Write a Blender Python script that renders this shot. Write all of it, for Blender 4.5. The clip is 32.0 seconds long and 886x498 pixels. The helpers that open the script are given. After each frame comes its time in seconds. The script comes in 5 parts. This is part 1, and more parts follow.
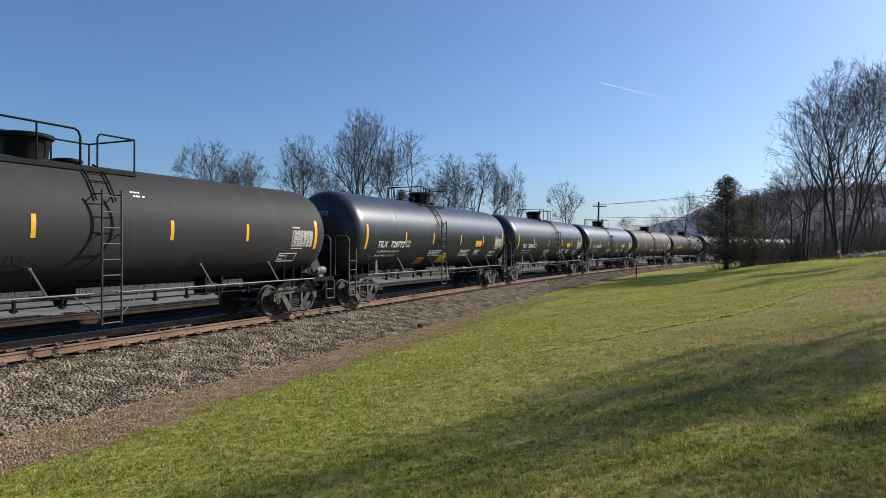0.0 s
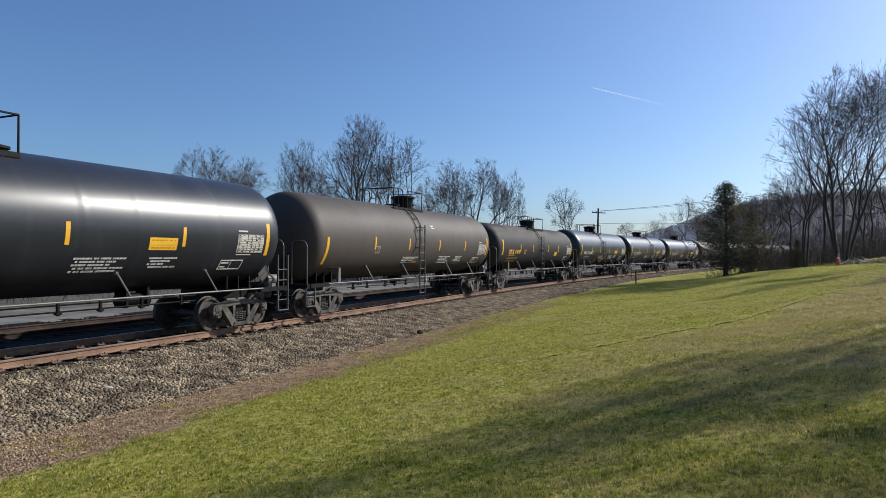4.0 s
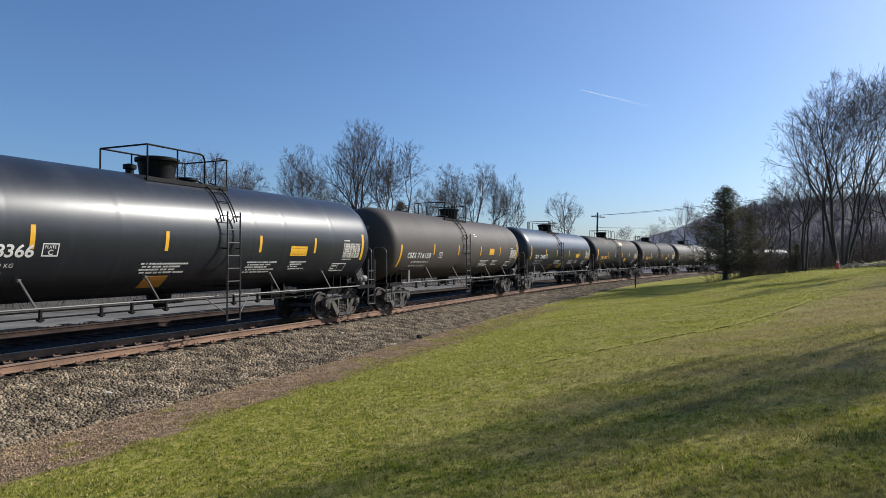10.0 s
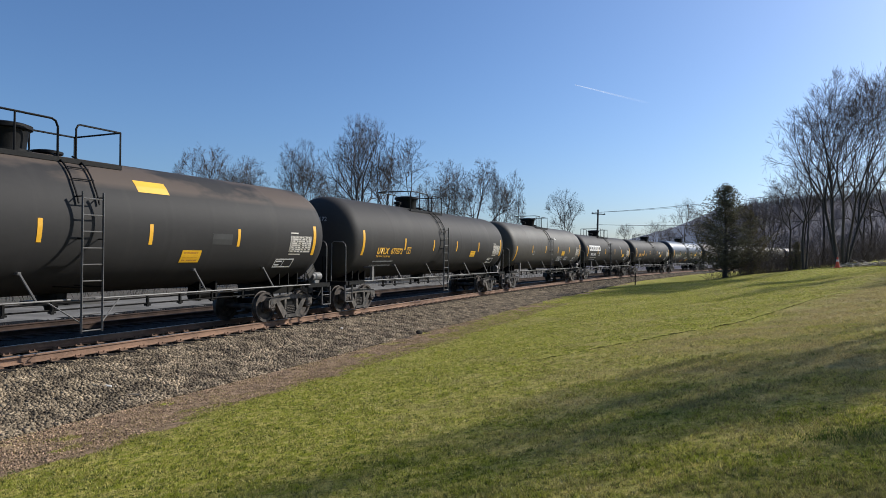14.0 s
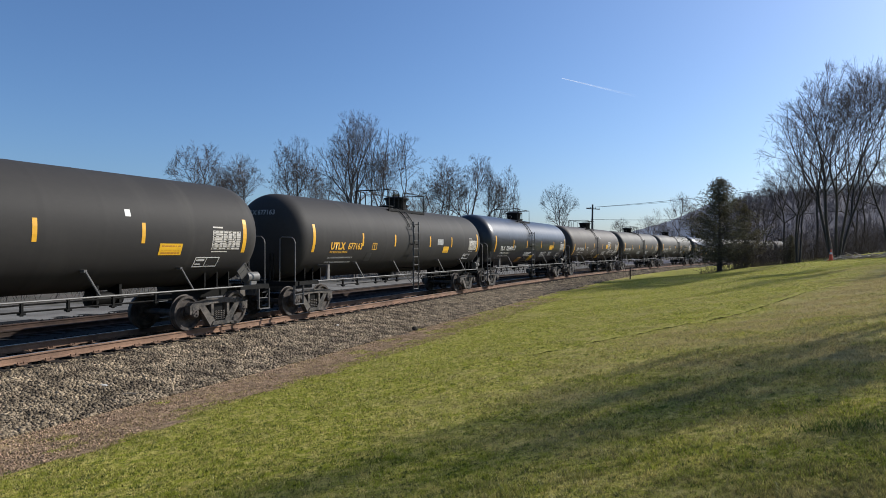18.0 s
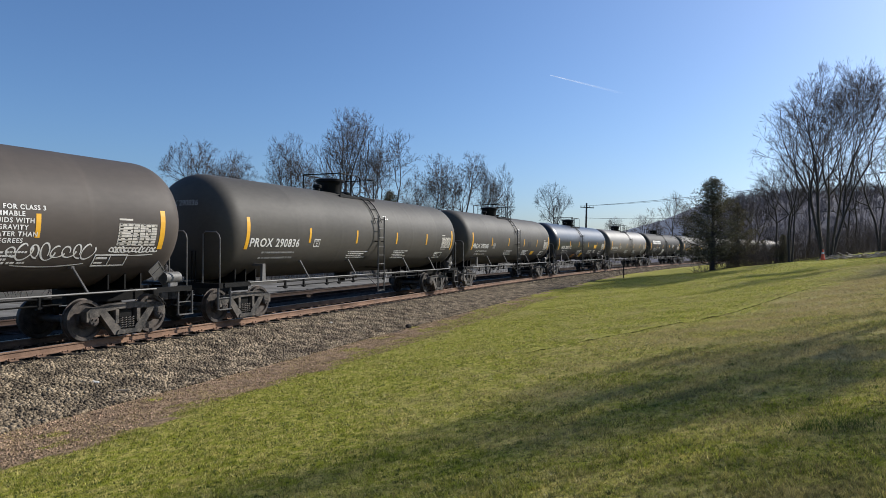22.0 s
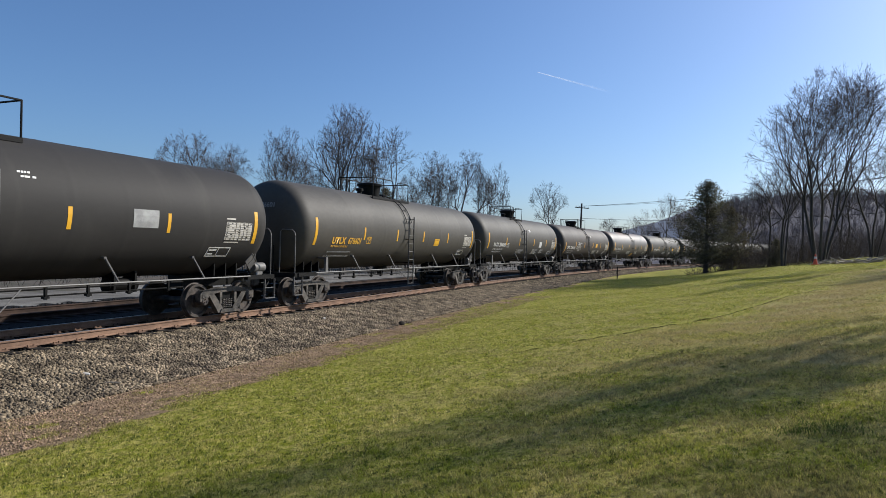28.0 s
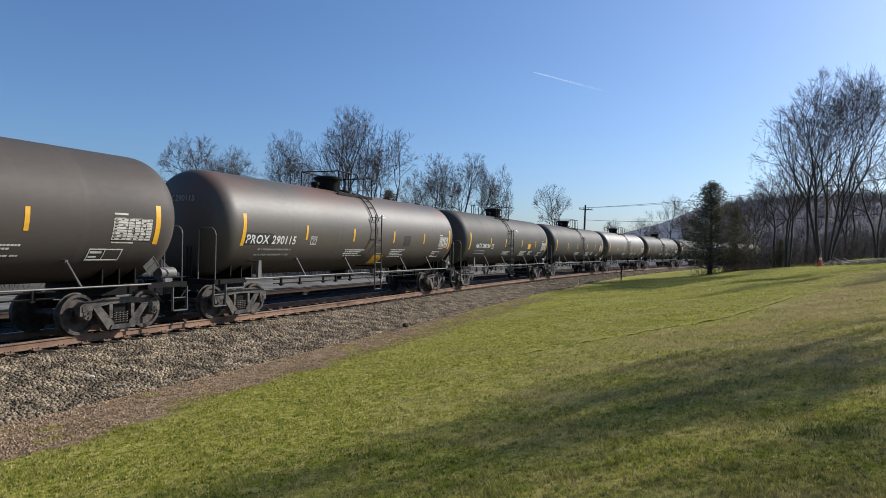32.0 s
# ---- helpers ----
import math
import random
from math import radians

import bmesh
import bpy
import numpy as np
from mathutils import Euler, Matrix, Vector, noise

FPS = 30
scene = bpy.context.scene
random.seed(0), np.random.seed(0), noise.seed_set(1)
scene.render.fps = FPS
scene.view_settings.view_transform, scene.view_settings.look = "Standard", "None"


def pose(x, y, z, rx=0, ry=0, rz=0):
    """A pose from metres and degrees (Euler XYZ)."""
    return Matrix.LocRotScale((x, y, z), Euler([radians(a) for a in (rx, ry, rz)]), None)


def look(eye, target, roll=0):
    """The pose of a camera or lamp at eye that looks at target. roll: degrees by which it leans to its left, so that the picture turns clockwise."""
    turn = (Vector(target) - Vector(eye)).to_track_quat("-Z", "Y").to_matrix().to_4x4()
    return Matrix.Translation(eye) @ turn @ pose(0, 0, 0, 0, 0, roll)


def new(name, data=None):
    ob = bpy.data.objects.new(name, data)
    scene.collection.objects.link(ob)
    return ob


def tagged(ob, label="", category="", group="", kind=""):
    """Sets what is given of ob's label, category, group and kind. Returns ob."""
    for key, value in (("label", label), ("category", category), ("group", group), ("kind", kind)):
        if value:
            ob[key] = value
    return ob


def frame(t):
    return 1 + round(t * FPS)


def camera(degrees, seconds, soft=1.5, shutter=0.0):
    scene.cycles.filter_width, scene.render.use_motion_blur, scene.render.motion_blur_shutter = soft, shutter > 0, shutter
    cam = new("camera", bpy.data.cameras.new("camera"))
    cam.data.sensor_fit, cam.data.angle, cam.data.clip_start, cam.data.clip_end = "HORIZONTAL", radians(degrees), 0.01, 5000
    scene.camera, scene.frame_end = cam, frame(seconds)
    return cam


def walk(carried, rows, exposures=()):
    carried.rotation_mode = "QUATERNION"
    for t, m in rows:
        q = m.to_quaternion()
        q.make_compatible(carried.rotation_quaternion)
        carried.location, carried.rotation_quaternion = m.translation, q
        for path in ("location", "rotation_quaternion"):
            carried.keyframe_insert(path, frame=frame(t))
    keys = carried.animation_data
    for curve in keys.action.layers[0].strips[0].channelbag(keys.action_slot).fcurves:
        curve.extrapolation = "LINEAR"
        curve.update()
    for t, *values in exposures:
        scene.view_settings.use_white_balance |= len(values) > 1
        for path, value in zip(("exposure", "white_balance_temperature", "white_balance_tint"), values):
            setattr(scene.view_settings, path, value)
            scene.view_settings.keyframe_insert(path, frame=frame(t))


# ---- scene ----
cam = camera(68.57, 32, 0.75)
EYE = (0.0, 0.0, 2.072)
# seconds, tilt, lean, turn of the hand-held camera
PATH = [
    (0, 89.932, 0.078, 0.079),
    (0.5, 89.986, -0.069, 0.076),
    (1, 90.039, 0.027, 0.075),
    (1.5, 90.074, 0.084, 0.040),
    (2, 90.143, 0.162, 0.122),
    (2.5, 90.261, 0.196, 0.122),
    (3, 90.325, 0.145, 0.065),
    (3.5, 90.416, 0.094, 0.013),
    (5.5, 90.608, 0.015, 0.296),
    (6, 90.660, 0.115, 0.296),
    (6.5, 90.670, 0.067, 0.190),
    (7, 90.646, 0.018, 0.260),
    (7.5, 90.606, 0.065, 0.179),
    (8, 90.635, -0.022, 0.021),
    (8.5, 90.731, 0.005, -0.079),
    (9, 90.862, 0.145, -0.085),
    (9.5, 90.872, 0.001, 0.012),
    (10, 90.874, 0.006, -0.003),
    (10.5, 90.867, 0.021, 0.061),
    (11, 90.847, -0.097, 0.114),
    (11.5, 90.851, -0.066, 0.081),
    (12, 90.820, -0.134, 0.041),
    (12.5, 90.754, -0.067, -0.082),
    (13, 90.761, 0.168, -0.117),
    (13.5, 90.622, 0.339, -0.099),
    (14, 90.520, 0.420, 0.005),
    (14.5, 90.393, 0.492, 0.028),
    (16.5, 90.234, 0.219, -0.204),
    (17, 90.244, 0.165, -0.298),
    (17.5, 90.195, 0.003, -0.394),
    (18, 90.174, -0.069, -0.423),
    (18.5, 90.194, -0.026, -0.742),
    (19, 90.194, 0.139, -0.905),
    (19.5, 90.183, 0.197, -0.927),
    (20, 90.258, 0.084, -0.945),
    (20.5, 90.076, 0.211, -0.988),
    (21, 89.945, 0.297, -0.969),
    (21.5, 89.942, 0.231, -1.025),
    (22, 89.984, 0.210, -0.948),
    (22.5, 89.950, 0.311, -0.942),
    (23, 89.989, 0.218, -0.522),
    (23.5, 90.000, 0.152, -0.566),
    (24, 90.072, -0.069, -1.041),
    (24.5, 90.075, 0.120, -1.094),
    (25, 90.078, 0.571, -1.351),
    (25.5, 90.113, 0.910, -1.320),
    (27.5, 89.823, 1.247, -1.398),
    (28, 89.787, 1.265, -1.435),
    (28.5, 89.742, 1.227, -1.385),
    (29, 89.781, 0.994, -1.394),
    (29.5, 89.796, 0.887, -1.323),
    (30, 89.860, 1.056, -1.358),
    (30.5, 89.864, 1.017, -1.410),
    (31, 89.716, 1.179, -1.150),
    (31.5, 89.866, 1.427, -1.189),
    (32, 89.955, 1.114, -1.112),
]
walk(cam, [(t, pose(*EYE, rx, 0, rz) @ pose(0, 0, 0, 0, 0, lean)) for t, rx, lean, rz in PATH],
     [(0, 0.28, 6150, 10.5), (32, 0.28, 6150, 10.5)])

# ---- light ----
SUN_AZ, SUN_EL = 61.0, 31.0
world = bpy.data.worlds.new("sky")
scene.world = world
world.use_nodes = True
wn = world.node_tree
sky = wn.nodes.new("ShaderNodeTexSky")
sky.sky_type = "NISHITA"
sky.sun_disc = False
sky.sun_elevation, sky.sun_rotation = radians(SUN_EL), radians(SUN_AZ)
sky.altitude, sky.air_density, sky.dust_density, sky.ozone_density = 200, 1.0, 1.4, 7.0
wn.links.new(sky.outputs[0], wn.nodes["Background"].inputs[0])
wn.nodes["Background"].inputs[1].default_value = 0.103
sun = new("sun", bpy.data.lights.new("sun", "SUN"))
sun.data.energy, sun.data.angle, sun.data.color = 5.0, radians(0.55), (1.0, 0.93, 0.81)
sun_dir = Vector((math.sin(radians(SUN_AZ)) * math.cos(radians(SUN_EL)),
                  math.cos(radians(SUN_AZ)) * math.cos(radians(SUN_EL)), math.sin(radians(SUN_EL))))
sun.matrix_world = look(sun_dir * 200, (0, 0, 0))


# ---- materials ----
def material(name, base, rough=0.6, metal=0.0, second=None, scale=4.0, mix=(0.35, 0.65), fine=60.0, bump=0.0,
             bump_scale=80.0, island=0.0, random_ob=0.0, rough_var=0.0, coat=0.0, stretch=(1, 1, 1), third=None,
             third_scale=1.0, third_mix=(0.5, 0.7), spec=0.5, third_above=None, thin=0.0, fine_mix=0.35, streak=None, dry=None):
    """A surface whose colour runs between base and second by noise at two scales, with relief."""
    m = bpy.data.materials.new(name)
    m.use_nodes = True
    n, l = m.node_tree.nodes, m.node_tree.links
    bs = n["Principled BSDF"]
    bs.inputs["Roughness"].default_value, bs.inputs["Metallic"].default_value = rough, metal
    bs.inputs["Specular IOR Level"].default_value = spec
    bs.inputs["Coat Weight"].default_value = coat
    bs.inputs["Coat Roughness"].default_value = 0.22
    co = n.new("ShaderNodeTexCoord")
    mp = n.new("ShaderNodeMapping")
    mp.inputs["Scale"].default_value = stretch
    l.new(co.outputs["Object"], mp.inputs["Vector"])
    a = n.new("ShaderNodeTexNoise")
    a.inputs["Scale"].default_value, a.inputs["Detail"].default_value = scale, 5
    l.new(mp.outputs[0], a.inputs["Vector"])
    b = n.new("ShaderNodeTexNoise")
    b.inputs["Scale"].default_value, b.inputs["Detail"].default_value = fine, 3
    l.new(mp.outputs[0], b.inputs["Vector"])
    add = n.new("ShaderNodeMath")
    add.operation = "MULTIPLY_ADD"
    add.inputs[1].default_value = fine_mix
    l.new(b.outputs[0], add.inputs[0])
    l.new(a.outputs[0], add.inputs[2])
    ramp = n.new("ShaderNodeMapRange")
    ramp.inputs["From Min"].default_value, ramp.inputs["From Max"].default_value = mix[0] + fine_mix * 0.5, mix[1] + fine_mix * 0.5
    l.new(add.outputs[0], ramp.inputs["Value"])
    col = n.new("ShaderNodeMix")
    col.data_type = "RGBA"
    sec = second or tuple(c * 0.8 for c in base)
    col.inputs[6].default_value, col.inputs[7].default_value = (*base, 1), (*sec, 1)
    l.new(ramp.outputs[0], col.inputs[0])
    out = col.outputs[2]
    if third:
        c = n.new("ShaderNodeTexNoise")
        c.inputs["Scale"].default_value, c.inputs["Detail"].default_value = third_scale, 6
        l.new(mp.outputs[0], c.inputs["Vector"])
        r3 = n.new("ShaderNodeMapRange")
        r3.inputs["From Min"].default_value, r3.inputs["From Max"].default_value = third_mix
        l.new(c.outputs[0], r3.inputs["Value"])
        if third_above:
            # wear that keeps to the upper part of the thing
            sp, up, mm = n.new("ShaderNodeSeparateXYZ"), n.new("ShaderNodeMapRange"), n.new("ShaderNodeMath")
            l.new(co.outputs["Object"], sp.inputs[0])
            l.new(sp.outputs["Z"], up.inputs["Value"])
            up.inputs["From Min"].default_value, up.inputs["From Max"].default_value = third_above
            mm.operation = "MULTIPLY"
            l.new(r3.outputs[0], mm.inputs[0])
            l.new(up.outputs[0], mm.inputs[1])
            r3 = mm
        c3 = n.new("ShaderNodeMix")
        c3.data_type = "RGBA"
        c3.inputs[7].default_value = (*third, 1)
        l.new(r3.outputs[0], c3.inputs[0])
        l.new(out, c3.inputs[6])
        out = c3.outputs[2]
    if streak:
        # dust washed down in upright streaks from the top of the thing
        ms, st, rs, cs = n.new("ShaderNodeMapping"), n.new("ShaderNodeTexNoise"), n.new("ShaderNodeMapRange"), n.new("ShaderNodeMix")
        ms.inputs["Scale"].default_value = (1.5, 0.28, 0.28)
        st.inputs["Detail"].default_value, st.inputs["Scale"].default_value, st.inputs["Roughness"].default_value = 6, 1.0, 0.62
        rs.inputs["From Min"].default_value, rs.inputs["From Max"].default_value, rs.inputs["To Max"].default_value = 0.54, 0.84, 0.42
        cs.data_type = "RGBA"
        cs.inputs[7].default_value = (*streak, 1)
        l.new(co.outputs["Object"], ms.inputs["Vector"])
        l.new(ms.outputs[0], st.inputs["Vector"])
        l.new(st.outputs[0], rs.inputs["Value"])
        l.new(rs.outputs[0], cs.inputs[0])
        l.new(out, cs.inputs[6])
        out = cs.outputs[2]
    if dry:
        # turf that has died off, as the mesh's own dryness tells
        at, cd = n.new("ShaderNodeAttribute"), n.new("ShaderNodeMix")
        at.attribute_name, cd.data_type = "dryness", "RGBA"
        cd.inputs[7].default_value = (*dry, 1)
        l.new(at.outputs["Fac"], cd.inputs[0])
        l.new(out, cd.inputs[6])
        out = cd.outputs[2]
    if island or random_ob:
        src = n.new("ShaderNodeNewGeometry").outputs["Random Per Island"] if island else n.new("ShaderNodeObjectInfo").outputs["Random"]
        amt = island or random_ob
        mr = n.new("ShaderNodeMapRange")
        mr.inputs["To Min"].default_value, mr.inputs["To Max"].default_value = 1 - amt, 1 + amt
        l.new(src, mr.inputs["Value"])
        mul = n.new("ShaderNodeMix")
        mul.data_type, mul.blend_type = "RGBA", "MULTIPLY"
        mul.inputs[0].default_value = 1
        l.new(out, mul.inputs[6])
        l.new(mr.outputs[0], mul.inputs[7])
        out = mul.outputs[2]
    l.new(out, bs.inputs["Base Color"])
    if rough_var:
        rr = n.new("ShaderNodeMapRange")
        rr.inputs["To Min"].default_value, rr.inputs["To Max"].default_value = rough - rough_var, rough + rough_var
        l.new(add.outputs[0], rr.inputs["Value"])
        l.new(rr.outputs[0], bs.inputs["Roughness"])
    if bump:
        c = n.new("ShaderNodeTexNoise")
        c.inputs["Scale"].default_value, c.inputs["Detail"].default_value = bump_scale, 4
        l.new(mp.outputs[0], c.inputs["Vector"])
        bp = n.new("ShaderNodeBump")
        bp.inputs["Strength"].default_value, bp.inputs["Distance"].default_value = bump, 0.02
        l.new(c.outputs[0], bp.inputs["Height"])
        l.new(bp.outputs[0], bs.inputs["Normal"])
    if thin:
        # light that passes through thin leaves
        tl, mx = n.new("ShaderNodeBsdfTranslucent"), n.new("ShaderNodeMixShader")
        mx.inputs[0].default_value = thin
        l.new(out, tl.inputs["Color"])
        l.new(bs.outputs[0], mx.inputs[1])
        l.new(tl.outputs[0], mx.inputs[2])
        l.new(mx.outputs[0], n["Material Output"].inputs["Surface"])
    return m


def paint(name, base, second, rough, **kw):
    return material(name, base, rough, 0.0, second, 0.6, (0.35, 0.7), 10, 0.05, 2.5, rough_var=0.07, stretch=(0.45, 1, 1), **kw)


PAINT = {
    "gloss": paint("gloss_black_paint", (0.014, 0.017, 0.023), (0.021, 0.024, 0.031), 0.37, spec=0.35, coat=0.22, streak=(0.07, 0.075, 0.085)),
    "matte": paint("matte_black_paint", (0.038, 0.036, 0.0345), (0.048, 0.045, 0.0425), 0.62, spec=0.12, streak=(0.085, 0.08, 0.072)),
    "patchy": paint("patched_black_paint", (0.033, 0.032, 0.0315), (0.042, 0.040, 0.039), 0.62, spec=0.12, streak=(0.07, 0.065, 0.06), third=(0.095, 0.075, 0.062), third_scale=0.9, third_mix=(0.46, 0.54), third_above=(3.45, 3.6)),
    "brown": paint("faded_brown_black_paint", (0.080, 0.067, 0.0575), (0.064, 0.0545, 0.048), 0.58, spec=0.2, streak=(0.11, 0.09, 0.075)),
    "olive": paint("dusty_grey_paint", (0.082, 0.075, 0.064), (0.062, 0.057, 0.050), 0.58, spec=0.2, streak=(0.11, 0.10, 0.085)),
    "tan": paint("dusty_tan_paint", (0.115, 0.10, 0.082), (0.085, 0.076, 0.064), 0.52, streak=(0.05, 0.043, 0.036)),
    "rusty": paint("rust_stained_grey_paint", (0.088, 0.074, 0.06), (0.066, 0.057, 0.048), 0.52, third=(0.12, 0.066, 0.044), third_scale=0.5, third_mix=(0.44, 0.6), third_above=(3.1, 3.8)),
}
BLACK = material("black_fitting_paint", (0.004, 0.004, 0.0042), 0.55, 0.0, (0.009, 0.0085, 0.008), 5, fine=40, bump=0.08, bump_scale=30, spec=0.14)
DUSTY = material("dusty_cast_steel", (0.11, 0.094, 0.077), 0.75, 0.0, (0.010, 0.009, 0.008), 3.5, fine=30, bump=0.25, bump_scale=40)
WHEEL = material("brown_wheel_steel", (0.09, 0.07, 0.058), 0.6, 0.2, (0.02, 0.017, 0.015), 5, fine=50, bump=0.1)
RAILBAR = material("grey_painted_pipe", (0.14, 0.134, 0.127), 0.55, 0.0, (0.09, 0.085, 0.08), 3, fine=30)
YELLOW = material("reflective_yellow_tape", (0.78, 0.41, 0.02), 0.45, 0, (0.70, 0.36, 0.02), 3, fine=50)
ORANGE = material("orange_decal", (0.50, 0.22, 0.03), 0.5, 0, (0.44, 0.20, 0.03), 3, fine=50)
LEMON = material("bright_yellow_decal", (0.82, 0.46, 0.015), 0.5, 0, (0.72, 0.40, 0.015), 3, fine=50)
WHITE = material("white_stencil_paint", (0.72, 0.71, 0.68), 0.6, 0, (0.58, 0.57, 0.54), 6, fine=50)
PALEINK = material("pale_grey_stencil_field", (0.60, 0.56, 0.50), 0.6, 0, (0.46, 0.43, 0.38), 6, fine=50)
GREYINK = material("faded_white_stencil_paint", (0.36, 0.36, 0.35), 0.6, 0, (0.24, 0.24, 0.235), 5, fine=60)
GOLD = material("yellow_stencil_paint", (0.78, 0.42, 0.03), 0.6, 0, (0.66, 0.35, 0.03), 6, fine=50)
GREYCAN = material("grey_dusty_cylinder_paint", (0.16, 0.155, 0.145), 0.6, 0, (0.09, 0.085, 0.08), 4, fine=30)
STEEL = material("polished_rail_head", (0.30, 0.27, 0.24), 0.35, 0.7, (0.22, 0.18, 0.15), 3, fine=30)
# siding rails: rust coloured darker to look shaded by the train
SHADERUST = material("shade_dark_siding_steel", (0.07, 0.046, 0.036), 0.9, 0.0, (0.035, 0.025, 0.021), 2.0, fine=30, bump=0.2, spec=0.2)
RUST = material("rusty_rail_steel", (0.27, 0.16, 0.10), 0.85, 0.0, (0.16, 0.094, 0.06), 2.0, fine=30, bump=0.2)
TIE = material("weathered_tie_timber", (0.04, 0.032, 0.026), 0.9, 0, (0.016, 0.014, 0.0125), 3, fine=30, bump=0.4, spec=0.15)
BARK = material("grey_brown_bark", (0.085, 0.072, 0.062), 0.9, 0, (0.045, 0.039, 0.034), 2.0, fine=14, bump=0.5, bump_scale=20)
TWIG = material("brown_twigs", (0.075, 0.056, 0.047), 0.9, 0, (0.045, 0.035, 0.031), 0.8, fine=9)


# ---- mesh building ----
class Shape:
    """Gathers points and faces of one part."""
    def __init__(self):
        self.v, self.f, self.n = [], [], 0

    def add(self, v, f):
        self.v.extend(tuple(p) for p in v)
        self.f.extend(tuple(i + self.n for i in q) for q in f)
        self.n += len(v)
        return self

    def box(self, x0, x1, y0, y1, z0, z1, m=None, bev=0.0):
        b = min(bev, (x1 - x0) * 0.45, (y1 - y0) * 0.45)
        if b > 0:
            c = [(x0 + b, y0), (x1 - b, y0), (x1, y0 + b), (x1, y1 - b), (x1 - b, y1), (x0 + b, y1), (x0, y1 - b), (x0, y0 + b)]
        else:
            c = [(x0, y0), (x1, y0), (x1, y1), (x0, y1)]
        k = len(c)
        v = [(x, y, z0) for x, y in c] + [(x, y, z1) for x, y in c]
        f = [tuple(range(k - 1, -1, -1)), tuple(range(k, 2 * k))] + [(i, (i + 1) % k, k + (i + 1) % k, k + i) for i in range(k)]
        if m is not None:
            v = [m @ Vector(p) for p in v]
        return self.add(v, f)

    def rod(self, a, b, r, r2=None, sides=8, caps=True):
        a, b = Vector(a), Vector(b)
        d = (b - a).normalized()
        u = d.orthogonal().normalized()
        w = d.cross(u)
        r2 = r if r2 is None else r2
        v = []
        for p, q in ((a, r), (b, r2)):
            v += [p + (u * math.cos(6.28318 * i / sides) + w * math.sin(6.28318 * i / sides)) * q for i in range(sides)]
        f = [(i, (i + 1) % sides, sides + (i + 1) % sides, sides + i) for i in range(sides)]
        if caps:
            f += [tuple(range(sides - 1, -1, -1)), tuple(range(sides, 2 * sides))]
        return self.add(v, f)

    def path(self, pts, r, sides=6):
        """A pipe of one piece through the points."""
        pts = [Vector(q) for q in pts]
        n, v = len(pts), []
        u = None
        for i, q in enumerate(pts):
            d = (pts[min(i + 1, n - 1)] - pts[max(i - 1, 0)]).normalized()
            u = d.orthogonal().normalized() if u is None else (u - d * u.dot(d)).normalized()
            w = d.cross(u)
            v += [q + (u * math.cos(6.28318 * k / sides) + w * math.sin(6.28318 * k / sides)) * r for k in range(sides)]
        f = [(i * sides + k, i * sides + (k + 1) % sides, (i + 1) * sides + (k + 1) % sides, (i + 1) * sides + k) for i in range(n - 1) for k in range(sides)]
        f += [tuple(range(sides - 1, -1, -1)), tuple(range((n - 1) * sides, n * sides))]
        return self.add(v, f)

    def prism(self, outline, y0, y1):
        """An outline in x, z drawn from y0 to y1."""
        k = len(outline)
        v = [(x, y0, z) for x, z in outline] + [(x, y1, z) for x, z in outline]
        f = [tuple(range(k)), tuple(range(2 * k - 1, k - 1, -1))] + [(i, k + i, k + (i + 1) % k, (i + 1) % k) for i in range(k)]
        return self.add(v, f)

    def revolve(self, prof, sides, axis="x", at=(0, 0, 0)):
        """A profile of (place on the axis, radius) turned about the axis."""
        v, f = [], []
        for h, r in prof:
            for i in range(sides):
                a = 6.2831853 * i / sides
                p = (h, r * math.cos(a), r * math.sin(a)) if axis == "x" else (r * math.cos(a), h, r * math.sin(a)) if axis == "y" else (r * math.cos(a), r * math.sin(a), h)
                v.append((p[0] + at[0], p[1] + at[1], p[2] + at[2]))
        for j in range(len(prof) - 1):
            for i in range(sides):
                q = (j * sides + i, j * sides + (i + 1) % sides, (j + 1) * sides + (i + 1) % sides, (j + 1) * sides + i)
                f.append(q if axis != "y" else q[::-1])
        f += [tuple(range(sides))[::-1 if axis != "y" else 1], tuple(range((len(prof) - 1) * sides, len(prof) * sides))[::1 if axis != "y" else -1]]
        return self.add(v, f)

    def mesh(self, name, mat, smooth=False, angle=35):
        me = bpy.data.meshes.new(name)
        me.from_pydata(self.v, [], self.f)
        bm = bmesh.new()
        bm.from_mesh(me)
        bmesh.ops.recalc_face_normals(bm, faces=bm.faces)
        if smooth:
            for fc in bm.faces:
                fc.smooth = True
            for e in bm.edges:
                e.smooth = len(e.link_faces) < 2 or e.calc_face_angle(0) < radians(angle)
        bm.to_mesh(me)
        bm.free()
        me.materials.append(mat)
        return me


def array_mesh(name, verts, faces, mat):
    """A mesh from numpy arrays of points and of equal-sided faces."""
    me = bpy.data.meshes.new(name)
    k = faces.shape[1]
    me.vertices.add(len(verts))
    me.vertices.foreach_set("co", verts.astype(np.float32).ravel())
    me.loops.add(faces.size)
    me.loops.foreach_set("vertex_index", faces.astype(np.int32).ravel())
    me.polygons.add(len(faces))
    me.polygons.foreach_set("loop_start", np.arange(0, faces.size, k, dtype=np.int32))
    me.update(calc_edges=True)
    me.validate()
    me.materials.append(mat)
    return me


def place(name, me, parent=None, m=None, label=""):
    ob = new(name, me)
    if parent is not None:
        ob.parent = parent
    if m is not None:
        ob.matrix_basis = m
    if label:
        ob["label"] = label
    return ob


